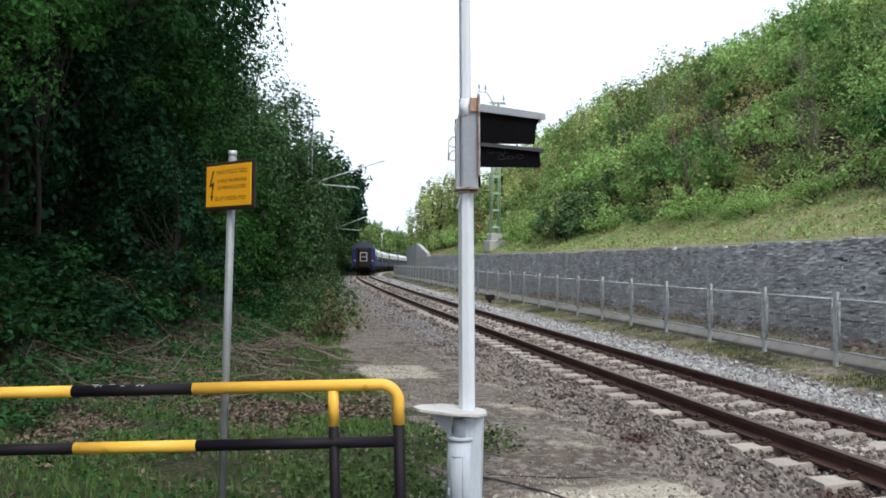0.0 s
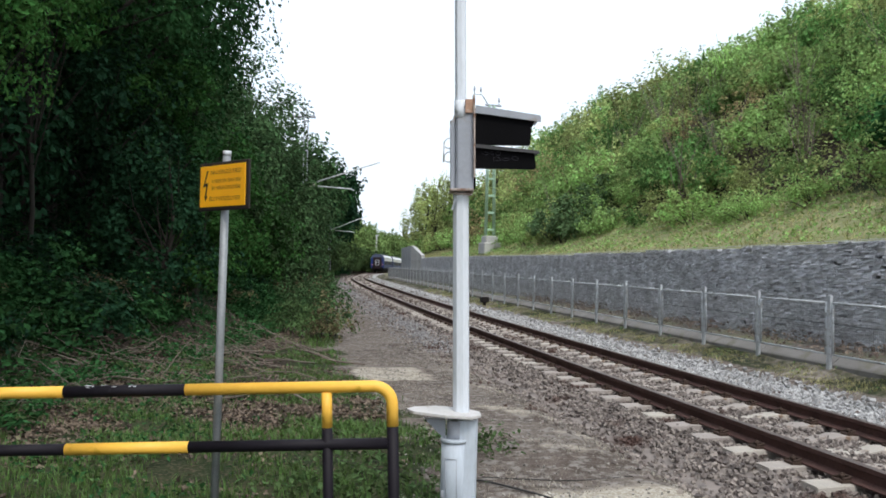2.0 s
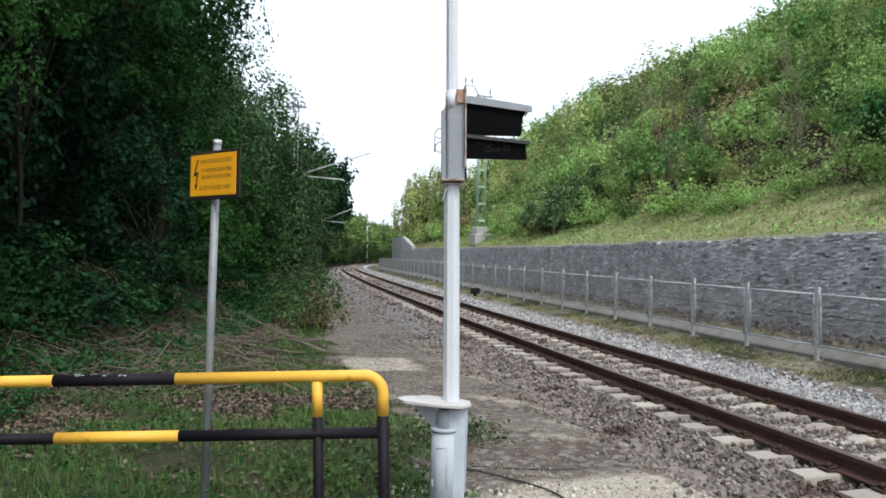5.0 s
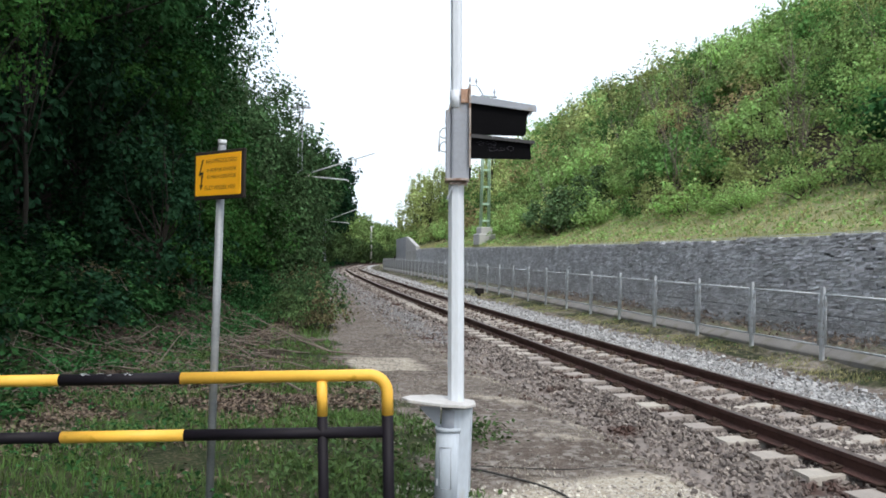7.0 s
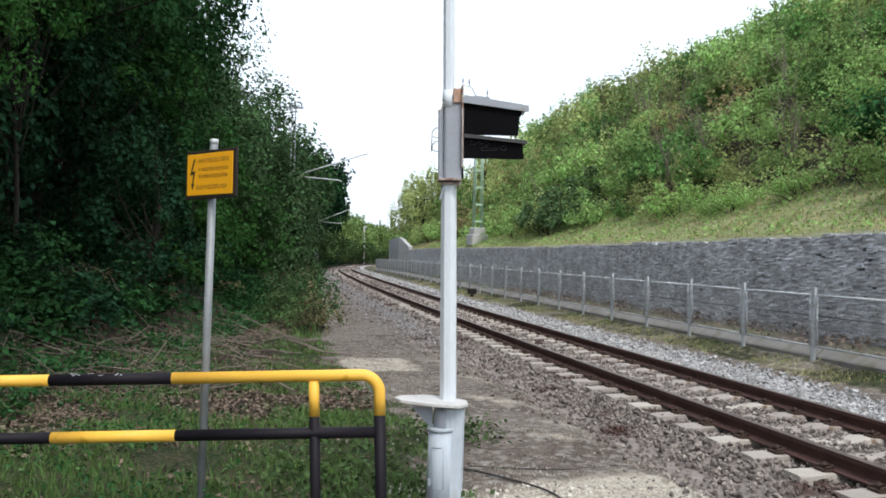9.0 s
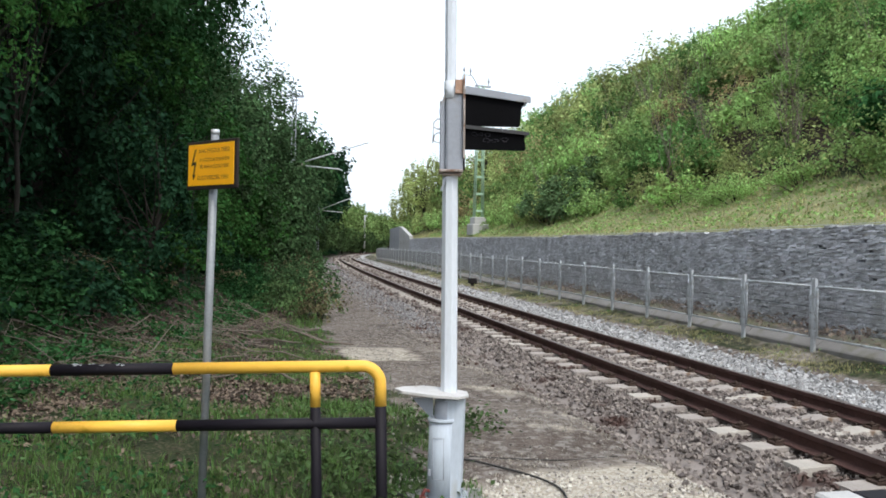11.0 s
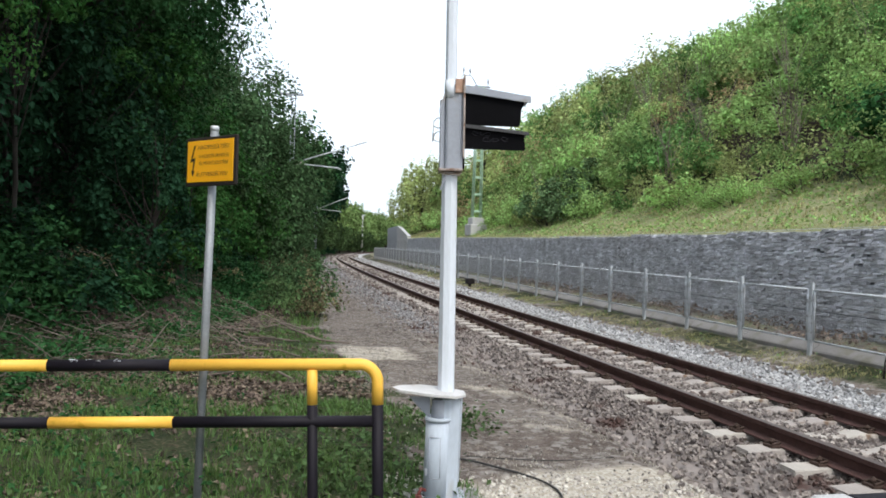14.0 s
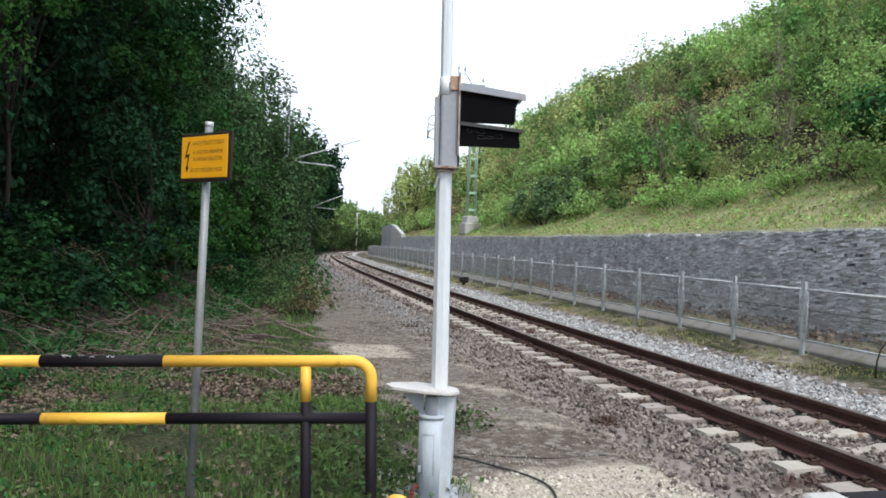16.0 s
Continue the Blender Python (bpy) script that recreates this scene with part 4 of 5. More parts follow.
UNDER = [shrub_kind(51, 600, (1.0, 1.0, 0.8), 0.153, M_LEAF_WOOD), shrub_kind(52, 600, (1.1, 0.9, 0.9), 0.142, M_LEAF_DARK_SHADE), shrub_kind(53, 450, (0.8, 0.9, 0.6), 0.13, M_LEAF_WOOD), shrub_kind(54, 400, (0.7, 0.7, 0.6), 0.118, M_LEAF_DULL)]
UNDER_TEXT = ["green leafy undergrowth bush on the littered bank", "dark green undergrowth bush on the littered bank, leaves coloured as shaded", "low green bush on the littered bank", "dry brownish bush on the littered bank"]


def undergrowth():
    g = random.Random(21)
    for s0, s1, n in ((2, 24, 70), (4, 15, 40), (24, 60, 70), (60, 140, 40)):
        for _ in range(n):
            s = g.uniform(s0, s1)
            off = float(toe_left(np.array(s))) - abs(g.gauss(0, 2.2)) - (1.3 if s < 14 else 0.4)
            k = g.choices(range(4), (4, 3, 4, 1 if s < 20 else 2))[0]
            sc = g.uniform(0.5, 1.15) * (1 if s < 60 else 1.5)
            p = at(s, off, float(height(s, off)) - 0.08)
            plant("bush", UNDER[k], rot_scale(*p.tolist(), g.uniform(0, 360), (sc, sc, sc * g.uniform(0.7, 1.2)), 10), UNDER_TEXT[k], "bush", "undergrowth of the bank")


undergrowth()


def blades(name, s, off, h, w, n_each, material, label, seed):
    g = np.random.default_rng(seed)
    s, off = np.repeat(s, n_each), np.repeat(off, n_each)
    n = len(s)
    s, off = s + g.normal(0, 0.05, n), off + g.normal(0, 0.05, n)
    base = at(s, off, height(s, off) - 0.01)
    a = g.uniform(0, 2 * np.pi, n)
    d = np.stack([np.cos(a), np.sin(a), np.zeros(n)], 1)
    side = np.stack([-np.sin(a), np.cos(a), np.zeros(n)], 1) * (w * g.uniform(0.6, 1.4, n))[:, None]
    hh = (h * g.uniform(0.4, 1.3, n))[:, None]
    lean = g.uniform(0.1, 0.9, (n, 1))
    up = np.array([0, 0, 1.0])
    V = np.stack([base - side, base + side, base + up * hh * 0.6 + d * hh * lean * 0.3 + side * 0.7, base + up * hh * 0.6 + d * hh * lean * 0.3 - side * 0.7, base + up * hh + d * hh * lean], 1).reshape(-1, 3)
    k = 5 * np.arange(n)
    F = np.stack([k, k + 1, k + 2, k + 3], 1).tolist() + np.stack([k + 3, k + 2, k + 4], 1).tolist()
    return tagged(raw(name, V, F, material), label, "grass", kind="stuff")


def grass():
    g = np.random.default_rng(3)
    # flat ground behind the barrier
    n = 11000
    s, off = g.uniform(-3.5, 9, n), g.uniform(-9.0, -3.7, n)
    keep = (off < edge_left(s) + 0.2 * bumps(s, off, 0.6)) & (bumps(s, off, 0.6) + 0.7 * g.random(n) > 0.1 + np.clip(s - 1, 0, 1) * 0.45) & (off > toe_left(s) - 0.6)
    blades("grass", s[keep], off[keep], 0.085, 0.0045, 7, M_GRASS, "short green grass with dry leaves behind the barrier", 1)
    n = 700
    s, off = g.uniform(8, 60, n), 0
    off = edge_left(s) - 0.1 - np.abs(g.normal(0, 0.6, n))
    blades("grass", s, off, 0.17, 0.007, 8, M_GRASS, "tall green grass along the edge of the path", 2)
    n = 3000
    s, off = g.uniform(-2, 40, n), g.uniform(2.35, 3.15, n)
    keep = bumps(s, off, 0.9) + g.random(n) > 0.25
    blades("grass", s[keep], off[keep], 0.05, 0.006, 6, M_DRYGRASS, "dry yellowish grass tufts beside the railing", 4)
    n = 9000
    s, off = g.uniform(0, 60, n), WALL_OFF + 0.6 + g.random(n) * 3.4
    blades("grass", s, off, 0.08, 0.012, 4, M_DRYGRASS, "sunlit yellow-green grass on the bank above the wall", 5)
    n = 7000
    s, off = g.uniform(-3.5, 8, n), g.uniform(-4.3, -2.3, n)
    keep = bumps(s, off, 0.45) + 0.6 * g.random(n) > 0.35
    blades("straw", s[keep], off[keep], 0.022, 0.005, 4, M_STRAW, "dry straw and stubble trodden into the path", 9)
    # broad-leaved weeds round the foot of the signal
    n = 1300
    s, off = g.normal(-1.2, 0.7, n), g.normal(-4.75, 0.35, n)
    s[:500], off[:500] = g.normal(0.2, 0.3, 500), g.normal(-3.72, 0.2, 500)
    c = at(s, off, height(s, off) + 0.02 + 0.14 * g.random(n))
    nor = np.array([0, 0, 1.0]) + 0.6 * g.normal(size=(n, 3))
    nor /= np.linalg.norm(nor, axis=1)[:, None]
    V, F = leaf_cloud(c, nor, 0.06, 0.035, 7)
    tagged(raw("weeds", V, F, M_LEAF_MID), "tufts of green weeds beside the signal mast", "weeds", kind="stuff")


grass()


def litter():
    g = np.random.default_rng(8)
    n = 14000
    s = np.concatenate([g.uniform(0, 22, n), g.uniform(-4, 9, 9000), np.abs(g.normal(0, 1, 5000)) * 1.8 + 1.2])
    off = np.concatenate([toe_left(s[:n]) + 1.3 - np.abs(g.normal(0, 2.0, n)), g.uniform(-9, -4.3, 9000), g.uniform(-8, -4.2, 5000)])
    keep = (np.arange(len(s)) < n) | (bumps(s + 3, off, 0.7) + 0.5 * g.random(len(s)) + np.clip(s - 1, 0, 1) * 0.4 > 0.25) & (off < edge_left(s))
    s, off = s[keep], off[keep]
    c = at(s, off, height(s, off) + 0.015)
    nor = np.array([0, 0, 1.0]) + 0.45 * g.normal(size=(len(s), 3))
    nor /= np.linalg.norm(nor, axis=1)[:, None]
    V, F = leaf_cloud(c, nor, 0.06, 0.042, 4)
    tagged(raw("leaf_litter", V, F, M_LITTER), "brown fallen leaves over the bank and grass", "leaf litter", kind="stuff")


litter()


def wall_litter():
    """Brown leaves blown against the foot of the gabions."""
    g = np.random.default_rng(81)
    n = 3200
    s, off = g.uniform(1, 24, n), WALL_OFF - np.abs(g.normal(0, 0.28, n))
    keep = (off > 3.42) & (bumps(s, off, 0.8) + g.random(n) > 0.1)
    s, off = s[keep], off[keep]
    c = at(s, off, height(s, off) + 0.02 + 0.16 * g.random(len(s)) * np.clip((off - 3.5) / 0.5, 0, 1))
    nor = np.array([0, 0, 1.0]) + 0.6 * g.normal(size=(len(s), 3))
    nor /= np.linalg.norm(nor, axis=1)[:, None]
    V, F = leaf_cloud(c, nor, 0.085, 0.06, 5)
    tagged(raw("leaf_litter", V, F, M_LEAF_DRIFT), "reddish brown dead leaves drifted against the stone wall", "leaf litter", kind="stuff")


wall_litter()


def lawn_weeds():
    """Broad-leaved plants in the grass behind the barrier."""
    g = np.random.default_rng(82)
    for material, n, o1, cut, lift, label in ((M_LEAF_WOOD, 10000, -5.6, 0.28, 0.2, "dark green weeds in patches below the wood"), (M_LEAF_MID, 6500, -4.1, 0.5, 0.08, "broad-leaved green weeds in the grass behind the barrier")):
        s, off = g.uniform(-3.5, 9, n), g.uniform(-10.5, o1, n)
        keep = (bumps(s + 5 + lift * 20, off, 0.6) + 0.5 * g.random(n) > cut) & (off < edge_left(s))
        s, off = s[keep], off[keep]
        nor = np.array([0, 0, 1.0]) + 0.5 * g.normal(size=(len(s), 3))
        nor /= np.linalg.norm(nor, axis=1)[:, None]
        V, F = leaf_cloud(at(s, off, height(s, off) + 0.02 + lift * g.random(len(s))), nor, 0.055, 0.036, 6)
        tagged(raw("low_plants", V, F, material), label, "plants", kind="stuff")


lawn_weeds()


def low_plants():
    """Nettles, brambles and ivy in patches over the bank."""
    g = np.random.default_rng(18)
    for material, n, lift, leaf, label, seed in ((M_LEAF_WOOD, 16000, 0.38, 0.1, "low green nettles and ivy in patches over the bank", 1), (M_LEAF_MID, 3200, 0.3, 0.09, "fresh green low plants in patches over the bank", 2)):
        s = np.concatenate([g.uniform(1, 26, n), g.uniform(24, 60, n // 3)])
        off = toe_left(s) + 0.5 - np.abs(g.normal(0, 2.2, len(s)))
        keep = bumps(s + seed * 7, off, 0.75) + 0.5 * g.random(len(s)) > (0.2 if seed == 1 else 0.45)
        s, off = s[keep], off[keep]
        z = height(s, off) + 0.04 + lift * g.random(len(s)) * (0.6 + 0.5 * bumps(s, off, 0.5))
        nor = np.array([0, 0, 1.0]) + 0.5 * g.normal(size=(len(s), 3))
        nor /= np.linalg.norm(nor, axis=1)[:, None]
        V, F = leaf_cloud(at(s, off, z), nor, leaf, leaf * 0.65, seed)
        tagged(raw("low_plants", V, F, material), label, "plants", kind="stuff")


low_plants()


def bank_plants():
    """Low leafy plants in the grass above the wall and in the verge."""
    g = np.random.default_rng(28)
    for n, o0, o1, lift, leaf, cut, label, seed in ((30000, WALL_OFF + 2.6, WALL_OFF + 13.5, 0.75, 0.14, -0.3, "low leafy growth between the shrubs of the slope", 7), (13000, WALL_OFF + 0.6, WALL_OFF + 3.6, 0.16, 0.1, 0.05, "low leafy plants in the grass above the wall", 5), (1300, 2.5, 3.15, 0.06, 0.045, 0.35, "small green weeds along the kerb", 6)):
        s, off = g.uniform(0, 48, n), g.uniform(o0, o1, n)
        keep = bumps(s, off, 0.5) + 0.5 * g.random(n) > cut
        s, off = s[keep], off[keep]
        nor = np.array([0, 0, 1.0]) + 0.5 * g.normal(size=(len(s), 3))
        nor /= np.linalg.norm(nor, axis=1)[:, None]
        V, F = leaf_cloud(at(s, off, height(s, off) + 0.02 + lift * g.random(len(s))), nor, leaf, leaf * 0.65, seed)
        tagged(raw("low_plants", V, F, M_LEAF_SUN if seed == 5 else M_LEAF_GREEN if seed == 6 else M_LEAF_OLIVE), label, "plants", kind="stuff")


bank_plants()


PATH_BUSH = [shrub_kind(55, 700, (1.0, 1.0, 0.8), 0.12, M_LEAF_EDGE), shrub_kind(56, 700, (0.9, 1.1, 0.7), 0.11, M_LEAF_MID), shrub_kind(57, 420, (0.8, 0.8, 0.8), 0.1, M_LEAF_DULL)]
PATH_TEXT = ["soft grey-green bush beside the path", "fresh green low bush beside the path", "dry brownish bush beside the path"]


def path_edge():
    """Dull twiggy bushes along the path."""
    g = random.Random(33)
    for k in range(46):
        s = g.uniform(11, 62)
        off = float(edge_left(np.array(s))) - g.uniform(0.15, 1.3)
        q = g.choices((0, 1, 2), (4, 2, 1))[0]
        sc = g.uniform(0.6, 1.1) * (1 + s / 90)
        plant("bush", PATH_BUSH[q], rot_scale(*at(s, off, float(height(s, off)) - 0.08).tolist(), g.uniform(0, 360), (sc * 0.8, sc * 0.8, sc), 8), PATH_TEXT[q], "bush", "undergrowth of the bank")


path_edge()


def branches():
    """Cut and fallen branches on the foot of the bank."""
    g = random.Random(14)
    for k in range(92):
        s = g.uniform(2.5, 15)
        off = float(toe_left(np.array(s))) + 0.3 - g.uniform(-1.2, 2.6)
        if k < 62:
            s, off = g.uniform(2.8, 10), -5.2 - g.uniform(0, 4.2)
        L, a = g.uniform(0.5, 2.5), g.uniform(-60, 240)
        bm = bmesh.new()
        pts = []
        for t in np.linspace(0, 1, 6):
            x = (t - 0.5) * L
            pts.append((x, 0.12 * math.sin(t * 3 + k) * L * 0.5, 0.04 + (0.14 if k % 3 else 0.55) * t * L * g.uniform(0.1, 0.6)))
        r = g.uniform(0.005, 0.018)
        tube(bm, pts, [r, r * 0.9, r * 0.8, r * 0.6, r * 0.45, r * 0.2], 6)
        for q in range(g.randint(1, 4)):
            b = Vector(pts[g.randint(1, 4)])
            tube(bm, [b, b + Vector((0.2, g.uniform(-0.25, 0.25), 0.08)) * L * 0.4, b + Vector((0.42, g.uniform(-0.5, 0.5), g.uniform(0, 0.25))) * L * 0.5], [r * 0.5, r * 0.35, r * 0.12], 5)
        p = at(s, off, 0)
        z0, zx = float(height(s, off)), float(height(s, off - 0.5))
        ob = part("fallen_branch", bm, M_TWIG, None)
        ob.matrix_basis = Matrix.Translation((*p[:2].tolist(), z0 + 0.02)) @ Matrix.Rotation(radians(12), 4, "Z") @ Matrix.Rotation(math.atan2(zx - z0, 0.5), 4, "Y") @ Matrix.Rotation(radians(a), 4, "Z")
        tagged(ob, "bare grey fallen branch lying on the littered bank", "branch", "fallen branches")


branches()


# ---- yellow and black pipe barrier ----
PIPE = 0.0362


def arc(c, r, a0, a1, n=8):
    return [(c[0] + r * math.cos(radians(a0 + (a1 - a0) * k / n)), 0, c[1] + r * math.sin(radians(a0 + (a1 - a0) * k / n))) for k in range(n + 1)]


def barrier(m, length, bands_top, bands_low, label):
    """Runs along -x from its outer post at x = 0. bands: (from, to, yellow) in metres from the post."""
    b = thing("pipe_barrier", label, "barrier", m=m)
    H, Z2, B = 0.9, 0.55, 0.11
    bm = bmesh.new()
    tube(bm, [(0, 0, H - 0.245)] + [(x, y, z) for x, y, z in arc((-B, H - B), B, 0, 90)] + [(-bands_top[0][1], 0, H)], PIPE, 16)
    part("top_rail", bm, M_YELLOW, b)
    for lo, hi, yellow in bands_top[1:]:
        bm = bmesh.new()
        tube(bm, [(-lo, 0, H), (-hi, 0, H)], PIPE, 16)
        part("top_rail", bm, M_YELLOW if yellow else M_BLACK, b, "yellow painted length" if yellow else "chipped black painted length")
    for lo, hi, yellow in bands_low:
        bm = bmesh.new()
        tube(bm, [(-lo, 0, Z2), (-hi, 0, Z2)], PIPE * (1 if yellow else 0.97), 16)
        part("lower_rail", bm, M_YELLOW if yellow else M_BLACK, b)
    for x, top in ((0, H - 0.245), (-0.4, None), (-length + 0.3, None)):
        bm = bmesh.new()
        if top is None:
            tube(bm, [(x, 0, H - 0.03), (x, 0, H - 0.245)], PIPE * 0.9, 16)
            part("post_head", bm, M_YELLOW, b, "yellow painted post top")
            bm = bmesh.new()
        tube(bm, [(x, 0, H - 0.245), (x, 0, 0.02), (x, 0, -0.1)], PIPE * 0.98 if top else PIPE * 0.9, 16)
        part("post", bm, M_BLACK, b, "black painted post")
        bm = bmesh.new()
        bmesh.ops.create_cone(bm, cap_ends=True, segments=14, radius1=0.1, radius2=0.075, depth=0.1, matrix=pose(x, 0, -0.045))
        part("footing", bm, M_KERB, b)
    # worn spots along the black top length
    bm = bmesh.new()
    g = random.Random(4)
    for _ in range(14):
        x, a = -g.uniform(1.5, 1.9), g.uniform(50, 110)
        bmesh.ops.create_icosphere(bm, subdivisions=1, radius=1, matrix=pose(x, -PIPE * math.cos(radians(a)), H + PIPE * math.sin(radians(a)) * 0.985) @ Matrix.Diagonal((g.uniform(0.004, 0.018), 0.005, 0.003, 1)))
    part("paint_chips", bm, M_GALV, b)
    return b


PX, PY = -0.294, 4.93
barrier(pose(PX, PY, -0.036, 0, -1.9, 0.5), 3.6, [(0, 1.26, True), (1.26, 2.0, False), (2.0, 2.8, True), (2.8, 3.5, False)],
        [(0.03, 1.245, False), (1.245, 1.995, True), (1.995, 2.8, False), (2.8, 3.5, True)], "yellow and black striped steel pipe barrier on the grass")
barrier(pose(-0.085, 2.32, -0.03, 0, 0, 104.0), 1.6, [(0, 0.5, True), (0.5, 1.25, False)], [(0.03, 0.5, False), (0.5, 1.25, True)], "second striped pipe barrier of the crossing gate")


# ---- high-voltage warning sign ----
def build_sign():
    s = thing("warning_sign", "amber high-voltage warning sign with black frame on a steel post", "sign", m=pose(-1.439, 5.07, 0.1) @ pose(0, 0, 0, 0, 1.0, 0) @ Matrix.Scale(0.905, 4))
    bm = bmesh.new()
    tube(bm, [(0, 0, -0.42), (0, 0, 2.435)], 0.028, 14)
    part("post", bm, M_POST, s, "dull grey steel post")
    bm = bmesh.new()
    tube(bm, [(0, 0, 2.405), (0, 0, 2.44)], 0.03, 14)
    part("post_cap", bm, M_GALV, s)
    W, H = 0.55, 0.338
    bm = bmesh.new()
    box(bm, (W, 0.018, H), bevel=0.006)
    board = part("board", bm, M_SIGNBLACK, s, "black sign frame")
    board.matrix_basis = pose(0.006, -0.06, 2.19, 0, -1.4, -37)
    bm = bmesh.new()
    box(bm, (W - 0.056, 0.006, H - 0.05), (-0.006, -0.011, 0.002), bevel=0.002)
    part("amber_face", bm, M_SIGN, board, "amber printed face")
    # lightning arrow
    bm = bmesh.new()
    prism(bm, [(x * 1.45 - 0.004, z * 1.07) for x, z in ((-0.118, 0.105), (-0.108, 0.105), (-0.132, 0.02), (-0.108, 0.028), (-0.122, -0.06), (-0.112, -0.058), (-0.128, -0.095), (-0.136, -0.056), (-0.129, -0.058), (-0.122, 0.006), (-0.146, -0.002))], -0.016, -0.0145)
    part("lightning_arrow", bm, M_SIGNBLACK, board)
    for text, x, z, size, width in (("NAGYFESZÜLTSÉG!", 0.03, 0.088, 0.042, 0.29), ("A VEZETÉK ÉRINTÉSE", 0.032, 0.026, 0.035, 0.28), ("ÉS MEGKÖZELÍTÉSE", 0.032, -0.024, 0.035, 0.27), ("ÉLETVESZÉLYES!", 0.02, -0.105, 0.042, 0.29)):
        cu = bpy.data.curves.new("lettering", "FONT")
        cu.body, cu.size, cu.align_x, cu.extrude = text, size, "CENTER", 0.0005
        tmp = new("lettering", cu)
        bpy.context.view_layer.update()
        me = bpy.data.meshes.new_from_object(tmp)
        bpy.data.objects.remove(tmp)
        me.materials.append(M_SIGNTEXT)
        xs = [v.co.x for v in me.vertices]
        k = 1.2 * width / (max(xs) - min(xs))
        o = new("lettering", me)
        o.parent = board
        o.matrix_basis = pose(1.16 * x, -0.0155, z * 0.96, 90) @ Matrix.Diagonal((k * 0.95, 0.92, 1, 1))
    for z in (0.09, -0.09):
        bm = bmesh.new()
        box(bm, (0.09, 0.05, 0.03), (0.015, 0.03, z), bevel=0.004)
        part("clamp", bm, M_GALV, board)


build_sign()


# ---- crossing signal on its mast ----
def signal():
    u = 0.00363
    s = thing("crossing_signal", "white crossing signal mast with grey lamp housing and black hoods", "signal", m=pose(0.118, 5.15, -0.06) @ pose(0, 0, 0, 0, -0.9, 0))

    def Z(y):
        return 1.69 - (y - 464) * u

    # footing and lower housing
    bm = bmesh.new()
    box(bm, (0.5, 0.5, 0.1), (-0.02, 0.02, -0.02), bevel=0.012)
    part("footing", bm, M_KERB, s, "concrete footing")
    bm = bmesh.new()
    box(bm, (0.3, 0.3, 0.022), (-0.02, 0, 0.04), bevel=0.004)
    for x in (-0.13, 0.09):
        for y in (-0.12, 0.12):
            tube(bm, [(x, y, 0.04), (x, y, 0.085)], 0.013, 6)
    part("base_flange", bm, M_GREYPAINT, s)
    bm = bmesh.new()
    o = [(-0.02, 0.095), (0.05, 0.1), (0.092, 0.075), (0.098, -0.02), (0.085, -0.085), (0.02, -0.1), (-0.02, -0.1)]
    top = [(x * 1.12 + 0.008, y) for x, y in o]
    for z0, z1, p, q in ((0.04, 0.30, o, [(x * 1.05 + 0.003, y) for x, y in o]), (0.30, Z(738), [(x * 1.05 + 0.003, y) for x, y in o], top)):
        a = [bm.verts.new((x - 0.01, y, z0)) for x, y in p]
        b = [bm.verts.new((x - 0.01, y, z1)) for x, y in q]
        for k in range(len(a)):
            f = bm.faces.new((a[k], a[(k + 1) % len(a)], b[(k + 1) % len(a)], b[k]))
        bm.faces.new(b), bm.faces.new(a[::-1])
    bmesh.ops.remove_doubles(bm, verts=bm.verts[:], dist=0.0005)
    bmesh.ops.recalc_face_normals(bm, faces=bm.faces[:])
    part("housing", bm, M_HOUSING, s, "white painted steel housing")
    bm = bmesh.new()
    tube(bm, [(-0.055, -0.045, 0.045), (-0.05, -0.045, 0.3), (-0.042, -0.045, Z(775))], 0.083, 24)
    cover = part("cable_cover", bm, M_HOUSING, s, "white round cable cover with a door")
    bm = bmesh.new()
    tube(bm, [(-0.042, -0.045, Z(777)), (-0.042, -0.045, Z(771))], [0.09, 0.09], 24)
    part("cover_rim", bm, M_HOUSING, cover)
    bm = bmesh.new()
    tube(bm, [(-0.035, -0.045, Z(776)), (-0.03, -0.045, Z(740))], 0.06, 18)
    part("neck", bm, M_GREYPAINT, s)
    # thin door let into the cover: raised edges
    bm = bmesh.new()
    for a in (232, 282):
        tube(bm, [(-0.05 + 0.084 * math.cos(radians(a)), -0.045 + 0.084 * math.sin(radians(a)), z) for z in (0.2, 0.46)], 0.0022, 5)
    for z in (0.2, 0.46):
        tube(bm, [(-0.05 + 0.084 * math.cos(radians(a)), -0.045 + 0.084 * math.sin(radians(a)), z) for a in range(232, 283, 10)], 0.0022, 5)
    part("cover_door", bm, M_GREYPAINT, cover)
    bm = bmesh.new()
    box(bm, (0.03, 0.02, 0.045), (-0.115, -0.09, 0.235), bevel=0.004)
    part("lock", bm, M_GREYPAINT, cover)
    # red cable gland at the foot
    bm = bmesh.new()
    tube(bm, [(-0.17, -0.13, 0.03), (-0.17, -0.13, 0.1)], [0.032, 0.026], 10)
    tube(bm, [(-0.17, -0.13, 0.085), (-0.15, -0.1, 0.13), (-0.1, -0.08, 0.11)], 0.012, 8)
    part("cable_gland", bm, mat("red_oxide", (0.16, 0.04, 0.035), 0.6, vary=0.3), s, "dark red cable gland")
    # cover plate
    bm = bmesh.new()
    ol = [(-0.345, -0.06), (-0.30, -0.13), (-0.1, -0.175), (0.06, -0.165), (0.125, -0.07), (0.12, 0.05), (0.02, 0.12), (-0.16, 0.13), (-0.3, 0.03)]
    zt = lambda x: Z(727) - 0.012 - x * 0.085
    a = [bm.verts.new((x, y, zt(x) + 0.012)) for x, y in ol]
    b = [bm.verts.new((x, y, zt(x) - 0.008)) for x, y in ol]
    bm.faces.new(a), bm.faces.new(b[::-1])
